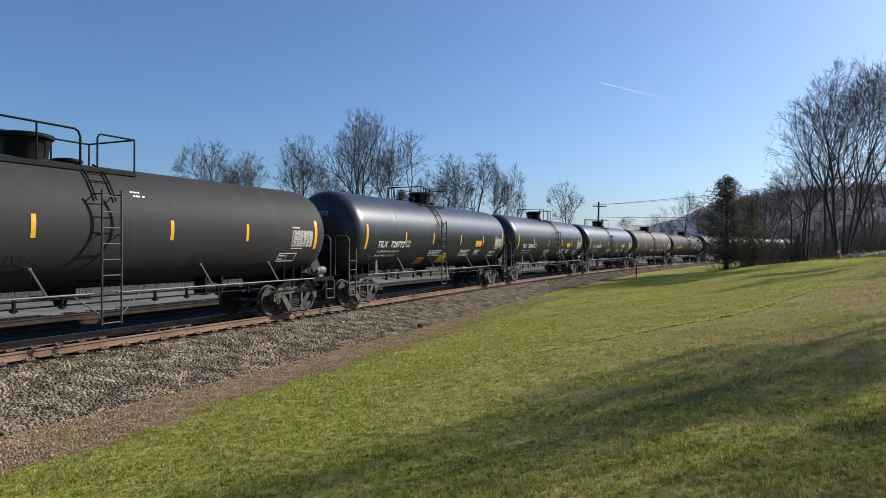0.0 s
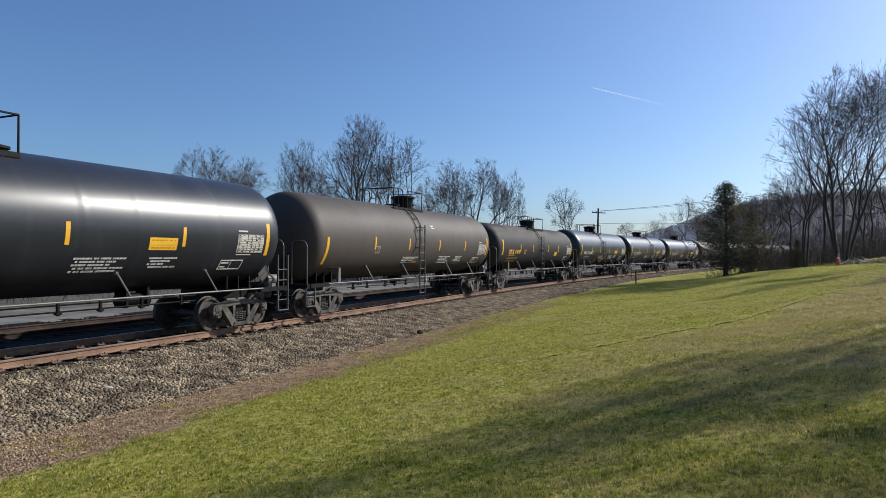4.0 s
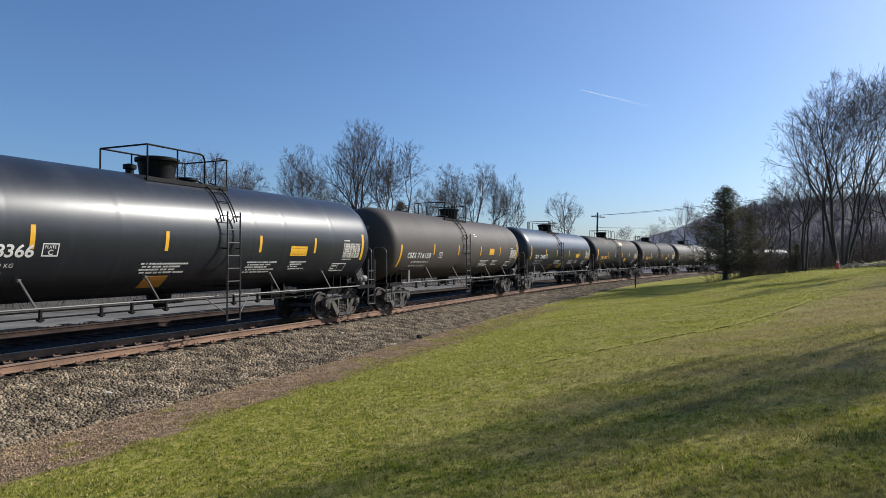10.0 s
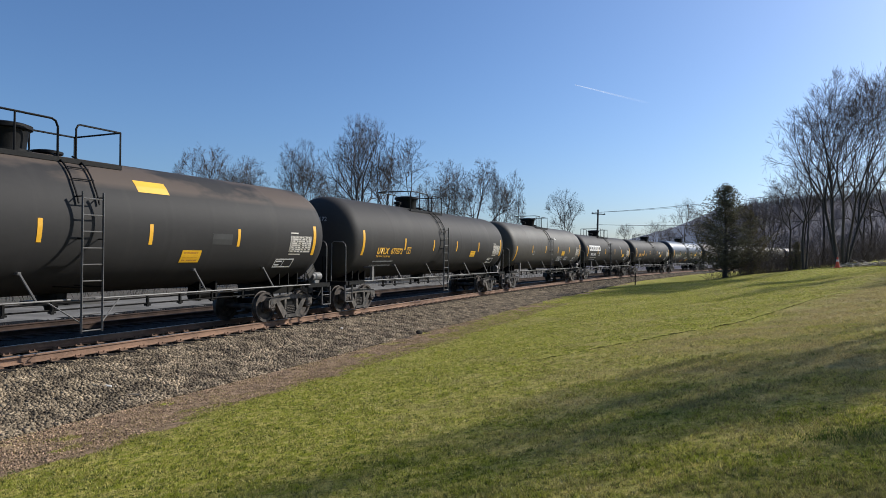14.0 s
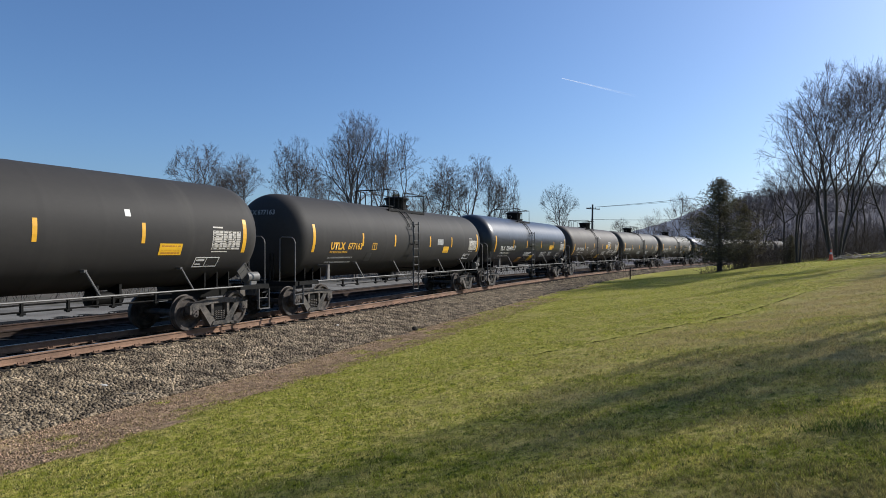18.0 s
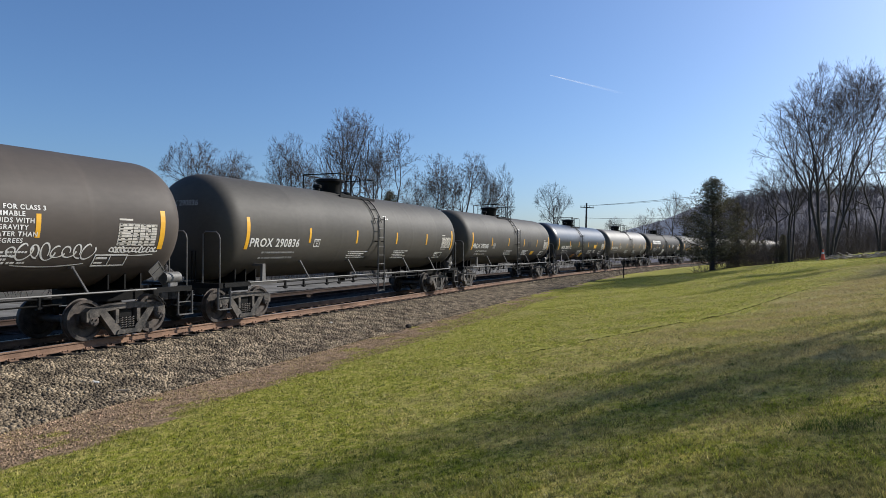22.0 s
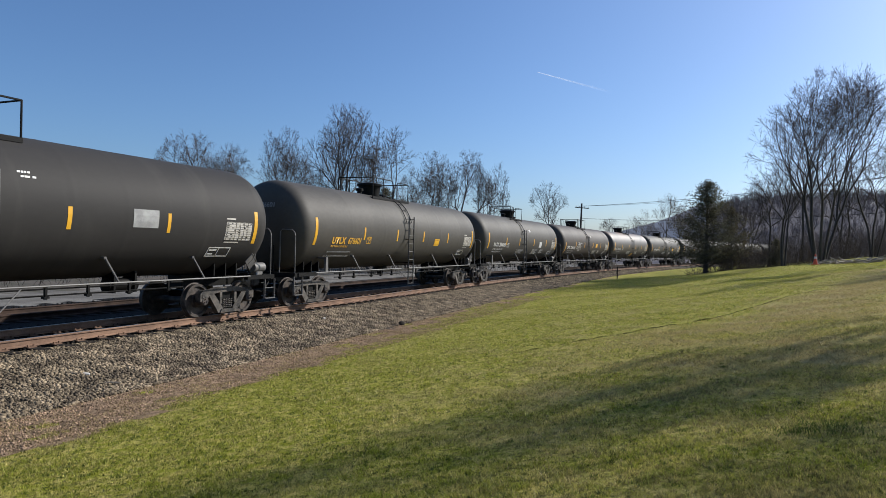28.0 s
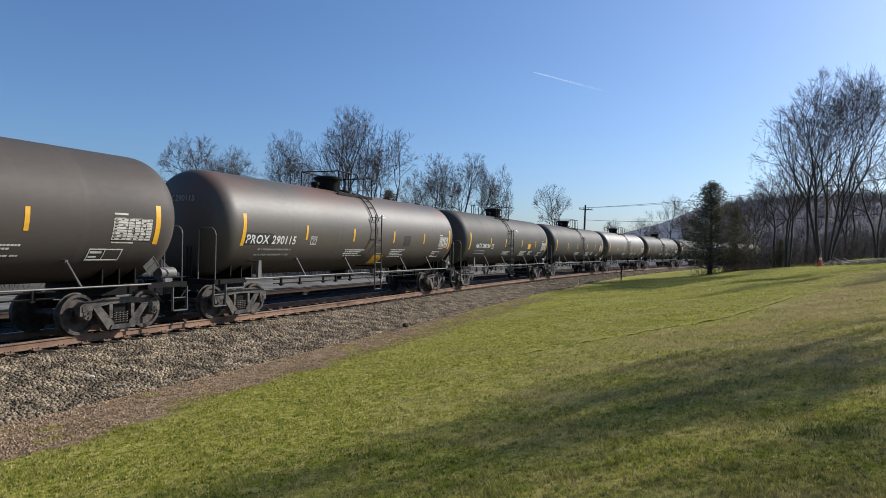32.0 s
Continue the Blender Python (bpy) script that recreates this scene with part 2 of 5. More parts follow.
# ---- the line of the track ----
HEAD, DIST, BEND, RADIUS, BEND_END = 0.4209, 13.767, 30.67, 382.8, 260.0
ALONG, AWAY = Vector((math.sin(HEAD), math.cos(HEAD), 0)), Vector((-math.cos(HEAD), math.sin(HEAD), 0))


def track(s, lat=0.0, z=0.0):
    """The place s metres along the track, lat metres to its far side."""
    if s < BEND:
        p = AWAY * (DIST + lat) + ALONG * s
    else:
        c = AWAY * (DIST - RADIUS) + ALONG * BEND
        th = (min(s, BEND_END) - BEND) / RADIUS
        t = ALONG * math.cos(th) - AWAY * math.sin(th)
        p = c + (AWAY * math.cos(th) + ALONG * math.sin(th)) * (RADIUS + lat) + t * max(0, s - BEND_END)
    return Vector((p.x, p.y, z))


def track_np(x, y):
    """s and the distance u to the near side of the centre line, for arrays of x, y."""
    s = x * ALONG.x + y * ALONG.y
    lat = x * AWAY.x + y * AWAY.y - DIST
    dx, dy = s - BEND, lat + RADIUS
    th = np.arctan2(dx, dy)
    the = (BEND_END - BEND) / RADIUS
    r = np.hypot(dx, dy)
    s2, lat2 = BEND + th * RADIUS, r - RADIUS
    # past the bend
    ex, ey = math.sin(the), math.cos(the)
    al = dx * ey - dy * ex
    la = dx * ex + dy * ey - RADIUS
    out_s = np.where(dx < 0, s, np.where(th < the, s2, BEND_END + al))
    out_l = np.where(dx < 0, lat, np.where(th < the, lat2, la))
    return out_s, -out_l


def fbm(x, y, seed, waves):
    """Smooth uneven ground: a sum of sines of the given lengths and heights."""
    g = np.random.RandomState(seed)
    z = np.zeros_like(x)
    for length, height in waves:
        for _ in range(4):
            a, p = g.rand() * 6.28, g.rand() * 6.28
            z += height * 0.5 * np.sin((x * math.cos(a) + y * math.sin(a)) * 6.28 / length + p)
    return z


def terrace(x):
    """The line of the terrace edge across the lawn."""
    return np.interp(x, [-2, 0.6, 2.3, 7.1, 13, 20], [12.3, 12.0, 12.4, 15.9, 21.0, 29.0])


def ground_z(x, y):
    s, u = track_np(x, y)
    z = np.interp(u, [-400, -60, -9, -8, -4.0, -2.2, 1.75, 2.1, 4.0, 5.0, 24, 32, 60, 200],
                  [3, -0.6, -0.75, -0.5, -0.32, -0.23, -0.23, -0.26, -0.66, -0.66, 1.87, 2.7, 4.5, 9])
    low = np.clip((s - 12) / 50, 0, 1)
    z = z + np.where(u > 2.2, np.clip((u - 2.2) / 1.8, 0, 1) * 0.42 * low * np.clip((11 - u) / 6, 0, 1), 0)
    grass = np.clip((u - 5.2) / 2, 0, 1)
    z = z + grass * fbm(x, y, 5, [(9, 0.035), (3.5, 0.014), (1.1, 0.006)])
    # swells in the far lawn
    z = z + grass * np.clip((y - 17) / 10, 0, 1) * np.clip((70 - y) / 20, 0, 1) * fbm(x * 0.6 + y * 0.25, y * 0.9 - x * 0.5, 15, [(8, 0.09), (4, 0.035)])
    # a shallow terrace edge across the slope
    e = y - terrace(x)
    z = z + grass * 0.04 * np.tanh(e / 0.6) * np.exp(-(e / 3.5) ** 2) * np.clip((x + 1.5) / 2, 0, 1)
    return z


def dryness(x, y):
    """How far the turf has died off, 0 to 1: most below the terrace edge and up the slope, least beside the track."""
    s, u = track_np(x, y)
    e = y - terrace(x)
    d = 0.55 * np.exp(-((e + 1.6) / 1.7) ** 2) * np.clip((x - 0.3) / 2.5, 0, 1) + 0.30 * np.clip((u - 12) / 6, 0, 1) * np.clip((7 - e) / 4, 0, 1)
    d = d + 0.38 * np.exp(-((e + 5.5) / 2.0) ** 2) * np.clip((x + 0.5) / 2, 0, 1)
    d = d + 0.75 * fbm(x, y, 33, [(5.0, 0.22), (1.9, 0.20), (0.7, 0.16)]) - 0.04
    return np.clip(d, 0, 0.85)


def set_dryness(me, d):
    me.attributes.new("dryness", "FLOAT", "POINT").data.foreach_set("value", d.astype(np.float32))


# ---- ground ----
GRASS = material("spring_lawn", (0.22, 0.228, 0.024), 0.95, 0, (0.43, 0.37, 0.11), 7, (0.41, 0.66), 45, 0.7, 70, third=(0.045, 0.06, 0.01), third_scale=16, third_mix=(0.53, 0.66), spec=0.05, fine_mix=0.9, dry=(0.33, 0.265, 0.125))
DIRT = material("dry_leaf_litter", (0.34, 0.238, 0.152), 0.95, 0, (0.12, 0.082, 0.052), 4.0, (0.38, 0.64), 45, 0.9, 60, spec=0.1, fine_mix=0.8)
GRAVEL = material("grey_brown_ballast", (0.06, 0.05, 0.041), 0.9, 0, (0.03, 0.025, 0.021), 14, (0.35, 0.65), 60, 0.9, 40, spec=0.15)
YARD = material("gravel_yard", (0.20, 0.188, 0.168), 0.95, 0, (0.115, 0.107, 0.095), 0.5, (0.35, 0.65), 30, 0.8, 40, spec=0.1)
# the train's shade is put into this bed's near-black colour
SHADEBED = material("shade_dark_ballast", (0.010, 0.009, 0.008), 0.9, 0, (0.006, 0.0056, 0.005), 12, (0.35, 0.65), 60, 0.9, 40, spec=0.1)
FOREST_FLOOR = material("brown_leaf_floor", (0.085, 0.066, 0.048), 0.95, 0, (0.05, 0.045, 0.026), 0.5, (0.35, 0.65), 9, 0.5, 30)


def steps(fine, start, stop, growth=1.18, limit=4000):
    out, x, h = [], stop, fine
    while x < limit:
        x, h = x + h, h * growth
        out.append(x)
    lo, x, h = [], start, fine
    while x > -limit:
        x, h = x - h, h * growth
        lo.append(x)
    return np.array(lo[::-1] + list(np.arange(start, stop + 1e-6, fine)) + out)


def build_ground():
    p, q = steps(0.28, -4, 60, 1.06), steps(0.22, -22, 22, 1.12)
    P, Q = np.meshgrid(p, q, indexing="ij")
    X, Y = P * ALONG.x + Q * AWAY.x, P * ALONG.y + Q * AWAY.y
    Z = ground_z(X, Y)
    a, b = len(p), len(q)
    idx = np.arange(a * b).reshape(a, b)
    faces = np.stack([idx[:-1, :-1], idx[1:, :-1], idx[1:, 1:], idx[:-1, 1:]], -1).reshape(-1, 4)
    me = array_mesh("ground", np.stack([X, Y, Z], -1).reshape(-1, 3), faces, GRASS)
    for m in (DIRT, GRAVEL, YARD, FOREST_FLOOR, SHADEBED):
        me.materials.append(m)
    set_dryness(me, dryness(X, Y).ravel())
    cx = (X[:-1, :-1] + X[1:, 1:]).ravel() / 2
    cy = (Y[:-1, :-1] + Y[1:, 1:]).ravel() / 2
    s, u = track_np(cx, cy)
    w = fbm(cx, cy, 9, [(6, 0.25), (2.2, 0.22), (0.9, 0.15)])
    far = np.clip((s - 14) / 12, 0, 1)
    zone = np.zeros(len(cx), np.int32)
    zone[u + 2.2 * w < 5.4 - 1.0 * far] = 1
    zone[u + 0.4 * w < 4.05] = 2
    zone[u < -12.5 + 0.5 * w] = 3
    zone[u + 2 * w < -19] = 4
    zone[(u + 2 * w > 27) & (s > 30)] = 4
    # painted shade: the near-black bed under and beyond the train
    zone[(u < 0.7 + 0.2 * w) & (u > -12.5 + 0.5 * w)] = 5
    me.polygons.foreach_set("material_index", zone)
    me.polygons.foreach_set("use_smooth", np.ones(len(zone), bool))
    tagged(new("ground", me), "mown spring lawn sloping down to a gravel railway bed", "ground", kind="structure")


build_ground()


def stones(name, n, s0, s1, u0, u1, size, seed, mat, label, sink=0.25):
    """Loose angular stones, scattered on the ground between two distances from the track."""
    g = np.random.RandomState(seed)
    s, u = s0 + (s1 - s0) * g.rand(n) ** 1.3, u0 + (u1 - u0) * g.rand(n)
    th = np.clip(s - BEND, 0, None) / RADIUS
    c = np.array(AWAY * (DIST - RADIUS) + ALONG * BEND)
    A, W = np.array(ALONG), np.array(AWAY)
    rad = RADIUS - u
    pts = np.where((s < BEND)[:, None], W * (DIST - u)[:, None] + A * s[:, None],
                   c + (W * np.cos(th)[:, None] + A * np.sin(th)[:, None]) * rad[:, None])
    z = ground_z(pts[:, 0], pts[:, 1])
    cube = np.array([(x, y, zz) for zz in (-1, 1) for y in (-1, 1) for x in (-1, 1)], float)
    fc = np.array([(0, 2, 3, 1), (4, 5, 7, 6), (0, 1, 5, 4), (2, 6, 7, 3), (0, 4, 6, 2), (1, 3, 7, 5)])
    v = cube[None] * (0.62 + 0.5 * g.rand(n, 8, 3))
    v *= (size * (0.6 + 0.9 * g.rand(n, 1, 1))) * (0.6 + 0.6 * g.rand(n, 1, 3)) * 0.5
    q = g.randn(n, 4)
    q /= np.linalg.norm(q, axis=1)[:, None]
    w, x, y, zq = q.T
    R = np.stack([1 - 2 * (y * y + zq * zq), 2 * (x * y - zq * w), 2 * (x * zq + y * w), 2 * (x * y + zq * w), 1 - 2 * (x * x + zq * zq),
                  2 * (y * zq - x * w), 2 * (x * zq - y * w), 2 * (y * zq + x * w), 1 - 2 * (x * x + y * y)], -1).reshape(n, 3, 3)
    v = np.einsum("nij,nkj->nki", R, v)
    v[:, :, :2] += pts[:, None, :2]
    v[:, :, 2] += (z + size * sink * g.rand(n))[:, None]
    faces = (fc[None] + 8 * np.arange(n)[:, None, None]).reshape(-1, 4)
    tagged(new(name, array_mesh(name, v.reshape(-1, 3), faces, mat)), label, "gravel", kind="stuff")


STONE = material("mixed_ballast_stone", (0.30, 0.235, 0.155), 0.85, 0, (0.085, 0.066, 0.045), 2.5, (0.35, 0.65), 60, 0.3, 90, island=0.6, spec=0.2)
# stones coloured dark to go with the shade painted on the bed
SHADESTONE = material("shade_dark_stone", (0.02, 0.018, 0.016), 0.85, 0, (0.010, 0.009, 0.008), 2.5, (0.35, 0.65), 60, 0.3, 90, island=0.4, spec=0.12)
stones("ballast_stones", 84000, 6, 42, 1.05, 4.1, 0.045, 3, STONE, "loose grey-brown ballast stones heaped beside the rail")
LITTER = material("brown_leaf_bits", (0.40, 0.28, 0.18), 0.95, 0, (0.20, 0.135, 0.09), 3.0, (0.35, 0.65), 60, island=0.6, spec=0.1)
stones("leaf_litter", 17000, 2, 34, 4.15, 6.0, 0.022, 9, LITTER, "brown leaf litter and chips along the ballast's foot", 0.1)
stones("inner_ballast_stones", 6000, 6, 40, -2.4, 0.9, 0.06, 4, SHADESTONE, "ballast stones between the ties, darkened for the train's shade")
stones("far_ballast_stones", 9000, 41, 100, 1.4, 4.4, 0.075, 6, STONE, "loose ballast stones along the bend of the line")
stones("yard_stones", 5000, 6, 40, -12, -6.6, 0.06, 7, SHADESTONE, "scattered stones beyond the tracks, darkened for shade")


def rail_mesh(name, s0, s1, lat, step, z=0.0):
    """A T-section rail that follows the track."""
    sec = [(-0.07, -0.17), (0.07, -0.17), (0.07, -0.155), (0.012, -0.135), (0.012, -0.045), (0.036, -0.035), (0.036, -0.008), (0.028, 0.0),
           (-0.028, 0.0), (-0.036, -0.008), (-0.036, -0.035), (-0.012, -0.045), (-0.012, -0.135), (-0.07, -0.155)]
    k, v, f, s = len(sec), [], [], s0
    ss = list(np.arange(s0, s1, step)) + [s1]
    for s in ss:
        for l, h in sec:
            v.append(track(s, lat + l, z + h))
    for i in range(len(ss) - 1):
        for j in range(k):
            f.append((i * k + j, (i + 1) * k + j, (i + 1) * k + (j + 1) % k, i * k + (j + 1) % k))
    sh = Shape().add(v, f)
    me = sh.mesh(name, RUST if z == 0 else SHADERUST)
    me.materials.append(STEEL if z == 0 else SHADERUST)
    for i, pl in enumerate(me.polygons):
        if i % k == 7:
            pl.material_index = 1
    return me


def build_track(c, z, name, label):
    thing = tagged(new(name), label, "railway track", kind="structure")
    for lat in (c - 0.755, c + 0.755):
        place("rail", rail_mesh("rail", -30, 420, lat, 3.0, z), thing)
    tie = Shape().box(-0.115, 0.115, -1.3, 1.3, -0.09, 0.06, bev=0.015).mesh("tie", TIE)
    plate = Shape().box(-0.1, 0.1, -0.17, 0.17, 0.0, 0.022, bev=0.01)
    for x, y in ((-0.06, -0.11), (0.06, -0.11), (-0.06, 0.11), (0.06, 0.11)):
        plate.box(x - 0.015, x + 0.015, y - 0.015, y + 0.015, 0.02, 0.06)
    plate = plate.mesh("tie_plate", RUST)
    n = 0
    for i in range(150):
        s = 4 + i * 0.56
        p, d = track(s, c, z - 0.245), track(s + 0.1, c) - track(s - 0.1, c)
        m = Matrix.Translation(p) @ Matrix.Rotation(math.atan2(d.y, d.x) + 0.02 * math.sin(i * 7.1), 4, "Z")
        place("tie", tie, thing, m)
        if s < 60 and c == 0:
            for side in (-0.755, 0.755):
                place("tie_plate", plate, thing, m @ Matrix.Translation((0, side, 0.057)))
    return thing


build_track(0.0, 0.0, "railway_track", "rusty steel rails spiked to timber ties in ballast")
build_track(5.3, -0.12, "siding_track", "second rusty track beside the first on shade-darkened gravel")


# ---- tank cars ----
RT, ZC, HALF, DISH, KNUCKLE = 1.53, 2.67, 7.62, 0.86, 0.70
CACHE = {}


def cached(key, make):
    if key not in CACHE:
        CACHE[key] = make()
    return CACHE[key]


def on_tank(x, z_arc, lift=0.006):
    """A point on the tank's near side: x along it, z_arc metres up round its skin from mid height."""
    a = z_arc / RT
    return (x, -(RT + lift) * math.cos(a), ZC + (RT + lift) * math.sin(a))


def arc(z):
    return RT * math.asin(max(-1, min(1, (z - ZC) / RT)))


def patch(sh, x0, x1, z0, z1, lift=0.006, slant=0.0):
    """A thin curved sheet on the tank's skin between two heights."""
    a0, a1 = arc(z0), arc(z1)
    k = max(1, int((a1 - a0) / 0.12))
    v, f = [], []
    for i in range(k + 1):
        h = a0 + (a1 - a0) * i / k
        o = slant * (h - a0)
        v += [on_tank(x0 + o, h, lift), on_tank(x1 + o, h, lift), on_tank(x0 + o, h, 0.001), on_tank(x1 + o, h, 0.001)]
    for i in range(k):
        b = 4 * i
        f += [(b, b + 1, b + 5, b + 4), (b + 1, b + 3, b + 7, b + 5), (b, b + 4, b + 6, b + 2)]
    f += [(0, 2, 3, 1), (4 * k, 4 * k + 1, 4 * k + 3, 4 * k + 2)]
    return sh.add(v, f)


def tank_mesh(mat):
    prof = []
    for i in range(19):
        a = math.pi / 2 * (i / 18) ** 0.8
        prof.append((-HALF - DISH * max(0.0, math.cos(a)) ** KNUCKLE, max(0.02, RT * math.sin(a) ** KNUCKLE)))
    # rolled courses, each a little proud at its weld
    for x in (-5.2, -2.6, -0.4, 1.75, 3.1, 5.6):
        prof += [(x - 0.16, RT), (x - 0.10, RT), (x - 0.03, RT + 0.0035), (x + 0.03, RT + 0.0035), (x + 0.10, RT), (x + 0.16, RT)]
    prof += [(-h, r) for h, r in prof[18::-1]]
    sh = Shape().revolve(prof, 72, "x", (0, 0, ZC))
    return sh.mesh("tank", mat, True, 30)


def text_mesh(name, body, size, x, z, mat, shear=0.0, bold=0.0, space=1.0, head=False, wide=1.0):
    """Letters of the built-in face, wrapped round the tank's side (or laid on its end)."""
    cu = bpy.data.curves.new(name, "FONT")
    cu.body, cu.size, cu.shear, cu.offset, cu.space_character, cu.resolution_u = body, size, shear, bold, space, 3
    tmp = bpy.data.objects.new("tmp", cu)
    me = bpy.data.meshes.new_from_object(tmp)
    bpy.data.objects.remove(tmp)
    bpy.data.curves.remove(cu)
    me.name = name
    a0 = arc(z) if not head else 0
    for v in me.vertices:
        if head:
            y, h = x + v.co.x * wide, z + v.co.y
            r = min(0.999, math.hypot(y, h - ZC) / RT) ** (1 / KNUCKLE)
            v.co = (-HALF - DISH * (1 - r * r) ** (KNUCKLE / 2) - 0.012, -y, h)
        else:
            v.co = on_tank(x + v.co.x * wide, a0 + v.co.y, 0.008)
    me.materials.clear()
    me.materials.append(mat)
    return me


def bars_mesh(name, lines, mat, seed):
    """Rows of small writing that cannot be read: short bars. lines: x0, x1, z, height."""
    g, sh = random.Random(seed), Shape()
    for x0, x1, z, h in lines:
        x = x0
        while x < x1 - 0.04:
            w = min(g.uniform(0.03, 0.11), x1 - x)
            patch(sh, x, x + w, z, z + h, 0.005, 0.2)
            x += w + g.choice((0.014, 0.016, 0.02, 0.05))
    return sh.mesh(name, mat)


def frame_mesh(name, x0, x1, z0, z1, mat, t=0.02, cross=()):
    sh = Shape()
    patch(sh, x0, x1, z1 - t, z1), patch(sh, x0, x1, z0, z0 + t)
    patch(sh, x0, x0 + t, z0 + t, z1 - t), patch(sh, x1 - t, x1, z0 + t, z1 - t)
    for a, b, c, d in cross:
        patch(sh, a, b, c, d)
    return sh.mesh(name, mat)


def table_mesh():
    """The pale stencilled field of the data table, with its heading and foot lines."""
    sh = patch(Shape(), 6.3, 7.35, 2.12, 2.62, 0.004)
    patch(sh, 6.3, 6.66, 2.68, 2.72)
    patch(sh, 6.32, 6.9, 2.05, 2.075)
    return sh.mesh("data_table", PALEINK)


def table_rule_mesh():
    """Dark rules and figures over the data table."""
    sh = Shape()
    for i in range(9):
        patch(sh, 6.3, 7.35, 2.115 + i * 0.0615, 2.123 + i * 0.0615, 0.007)
    for x in (6.68, 6.86, 7.02, 7.18):
        patch(sh, x, x + 0.009, 2.13, 2.615, 0.007)
    g = random.Random(4)
    for i in range(8):
        x = 6.33
        while x < 7.28:
            w = g.uniform(0.03, 0.09)
            patch(sh, x, min(x + w, 7.32), 2.142 + i * 0.0615, 2.162 + i * 0.0615, 0.007)
            x += w + g.choice((0.12, 0.25, 0.4))
    return sh.mesh("table_rules", BLACK)


def add_ladder(car, C, fam, x0):
    """The side ladder: an upright grey length that stands off the tank, and a black one bent over the tank up to the walkway."""
    x0 += 0.08
    x1 = x0 + 0.48
    y0 = -RT - 0.11
    ladder = place("ladder", None, car)
    a0 = math.asin(min(0.5, (3.28 - ZC) / RT))
    for k, x in enumerate((x0, x1)):
        def stile():
            return Shape().box(x - 0.010, x + 0.010, y0 - 0.028, y0 + 0.028, 0.42, 3.32, bev=0.006).mesh("stile", RAILBAR)

        def bow():
            pts = []
            for i in range(12):
                a = a0 - 0.15 + (1.28 - a0 + 0.15) * i / 11
                pts.append((x + 0.018 * max(0, i - 3), -(RT + 0.045) * math.cos(a), ZC + (RT + 0.045) * math.sin(a)))
            return Shape().path(pts, 0.02).mesh("bowed_stile", BLACK)
        place("stile", C(("stile", fam, k), stile), ladder, None, "grey flat bar")
        place("bowed_stile", C(("bow", fam, k), bow), ladder)
        for z in (1.35, 2.35, 3.22):
            place("stand_off", C(("stand", fam, k, z), lambda: Shape().rod((x, y0, z), (x, -math.sqrt(RT * RT - (z - ZC) ** 2) + 0.02, z), 0.014, sides=6).mesh("stand_off", BLACK)), ladder)
    for k, x in enumerate((x0 - 0.62, x1 + 0.62)):
        place("brace", C(("ladder_brace", fam, k), lambda: Shape().rod((x, -1.43, 1.10), ((x0, x1)[k], y0, 0.62), 0.014, sides=6).mesh("brace", RAILBAR)), ladder)
    rung = C(("rung", RT), lambda: Shape().rod((0, 0, 0), (x1 - x0, 0, 0), 0.014, sides=6).mesh("rung", RAILBAR))
    dark = C(("rung_top", RT), lambda: Shape().rod((0, 0, 0), (x1 - x0, 0, 0), 0.014, sides=6).mesh("rung", BLACK))
    for z in (0.46, 0.80, 1.14, 1.48, 1.82, 2.16, 2.50, 2.84, 3.18):
        place("rung", rung, ladder, Matrix.Translation((x0, y0, z)))
    for i in range(1, 4):
        a = a0 + (1.22 - a0) * i / 3.6
        place("rung", dark, ladder, Matrix.Translation((x0 + 0.05 * i, -(RT + 0.045) * math.cos(a), ZC + (RT + 0.045) * math.sin(a))))


def railing_mesh(y, x0, gate):
    sh, z0, z1 = Shape(), 4.02, 4.86
    sh.path([(x0, y, z0), (x0, y, z1 - 0.02), (x0 + 0.03, y, z1), (gate - 0.14, y, z1), (gate - 0.05, y, z1 - 0.04), (gate, y, z1 - 0.16), (gate, y, z0)], 0.024)
    sh.rod(((x0 + gate) / 2, y, z0), ((x0 + gate) / 2, y, z1), 0.02)
    return sh.mesh("railing", BLACK)


def end_railing_mesh(x, g):
    sh = Shape()
    sh.path([(x, -0.78, 3.86), (x, -0.78, 4.84), (x, 0.78, 4.84), (x, 0.78, 3.86)], 0.024)
    for y in (-0.78, 0.78):
        sh.path([(g, y, 3.9), (g, y, 4.74), (g + 0.04, y, 4.82), (g + 0.1, y, 4.84), (x, y, 4.84)], 0.022)
    return sh.mesh("end_railing", BLACK)


def back_railing_mesh(x):
    return Shape().path([(x, -0.80, 4.86), (x, 0.84, 4.86)], 0.022).mesh("back_railing", BLACK)


def platform_mesh(x0, x1):
    sh = Shape()
    for y in (-0.78, 0.56):
        for i in range(5):
            sh.box(x0, x1, y + i * 0.055, y + i * 0.055 + 0.03, 4.02, 4.06)
        for i in range(10):
            x = x0 + i * (x1 - x0) / 9.2
            sh.box(x, x + 0.03, y, y + 0.25, 3.98, 4.02)
    sh.box(x0 - 0.02, x1 + 0.02, -0.82, -0.79, 3.98, 4.08)
    sh.box(x0 - 0.02, x1 + 0.02, 0.83, 0.86, 3.98, 4.08)
    for i in range(4):
        x = x0 + 0.2 + i * (x1 - x0 - 0.5) / 3
        sh.box(x, x + 0.06, -0.8, 0.84, 3.9, 3.985)
    return sh.mesh("walkway", BLACK)


def bracket_plate_mesh():
    sh = Shape().prism([(-6.84, 1.1), (-6.68, 1.1), (-6.70, 1.62), (-6.82, 1.62)], -1.46, -1.38)
    sh.box(-6.82, -6.70, -1.4, -1.05, 1.56, 1.62)
    return sh.mesh("end_bracket", RAILBAR)


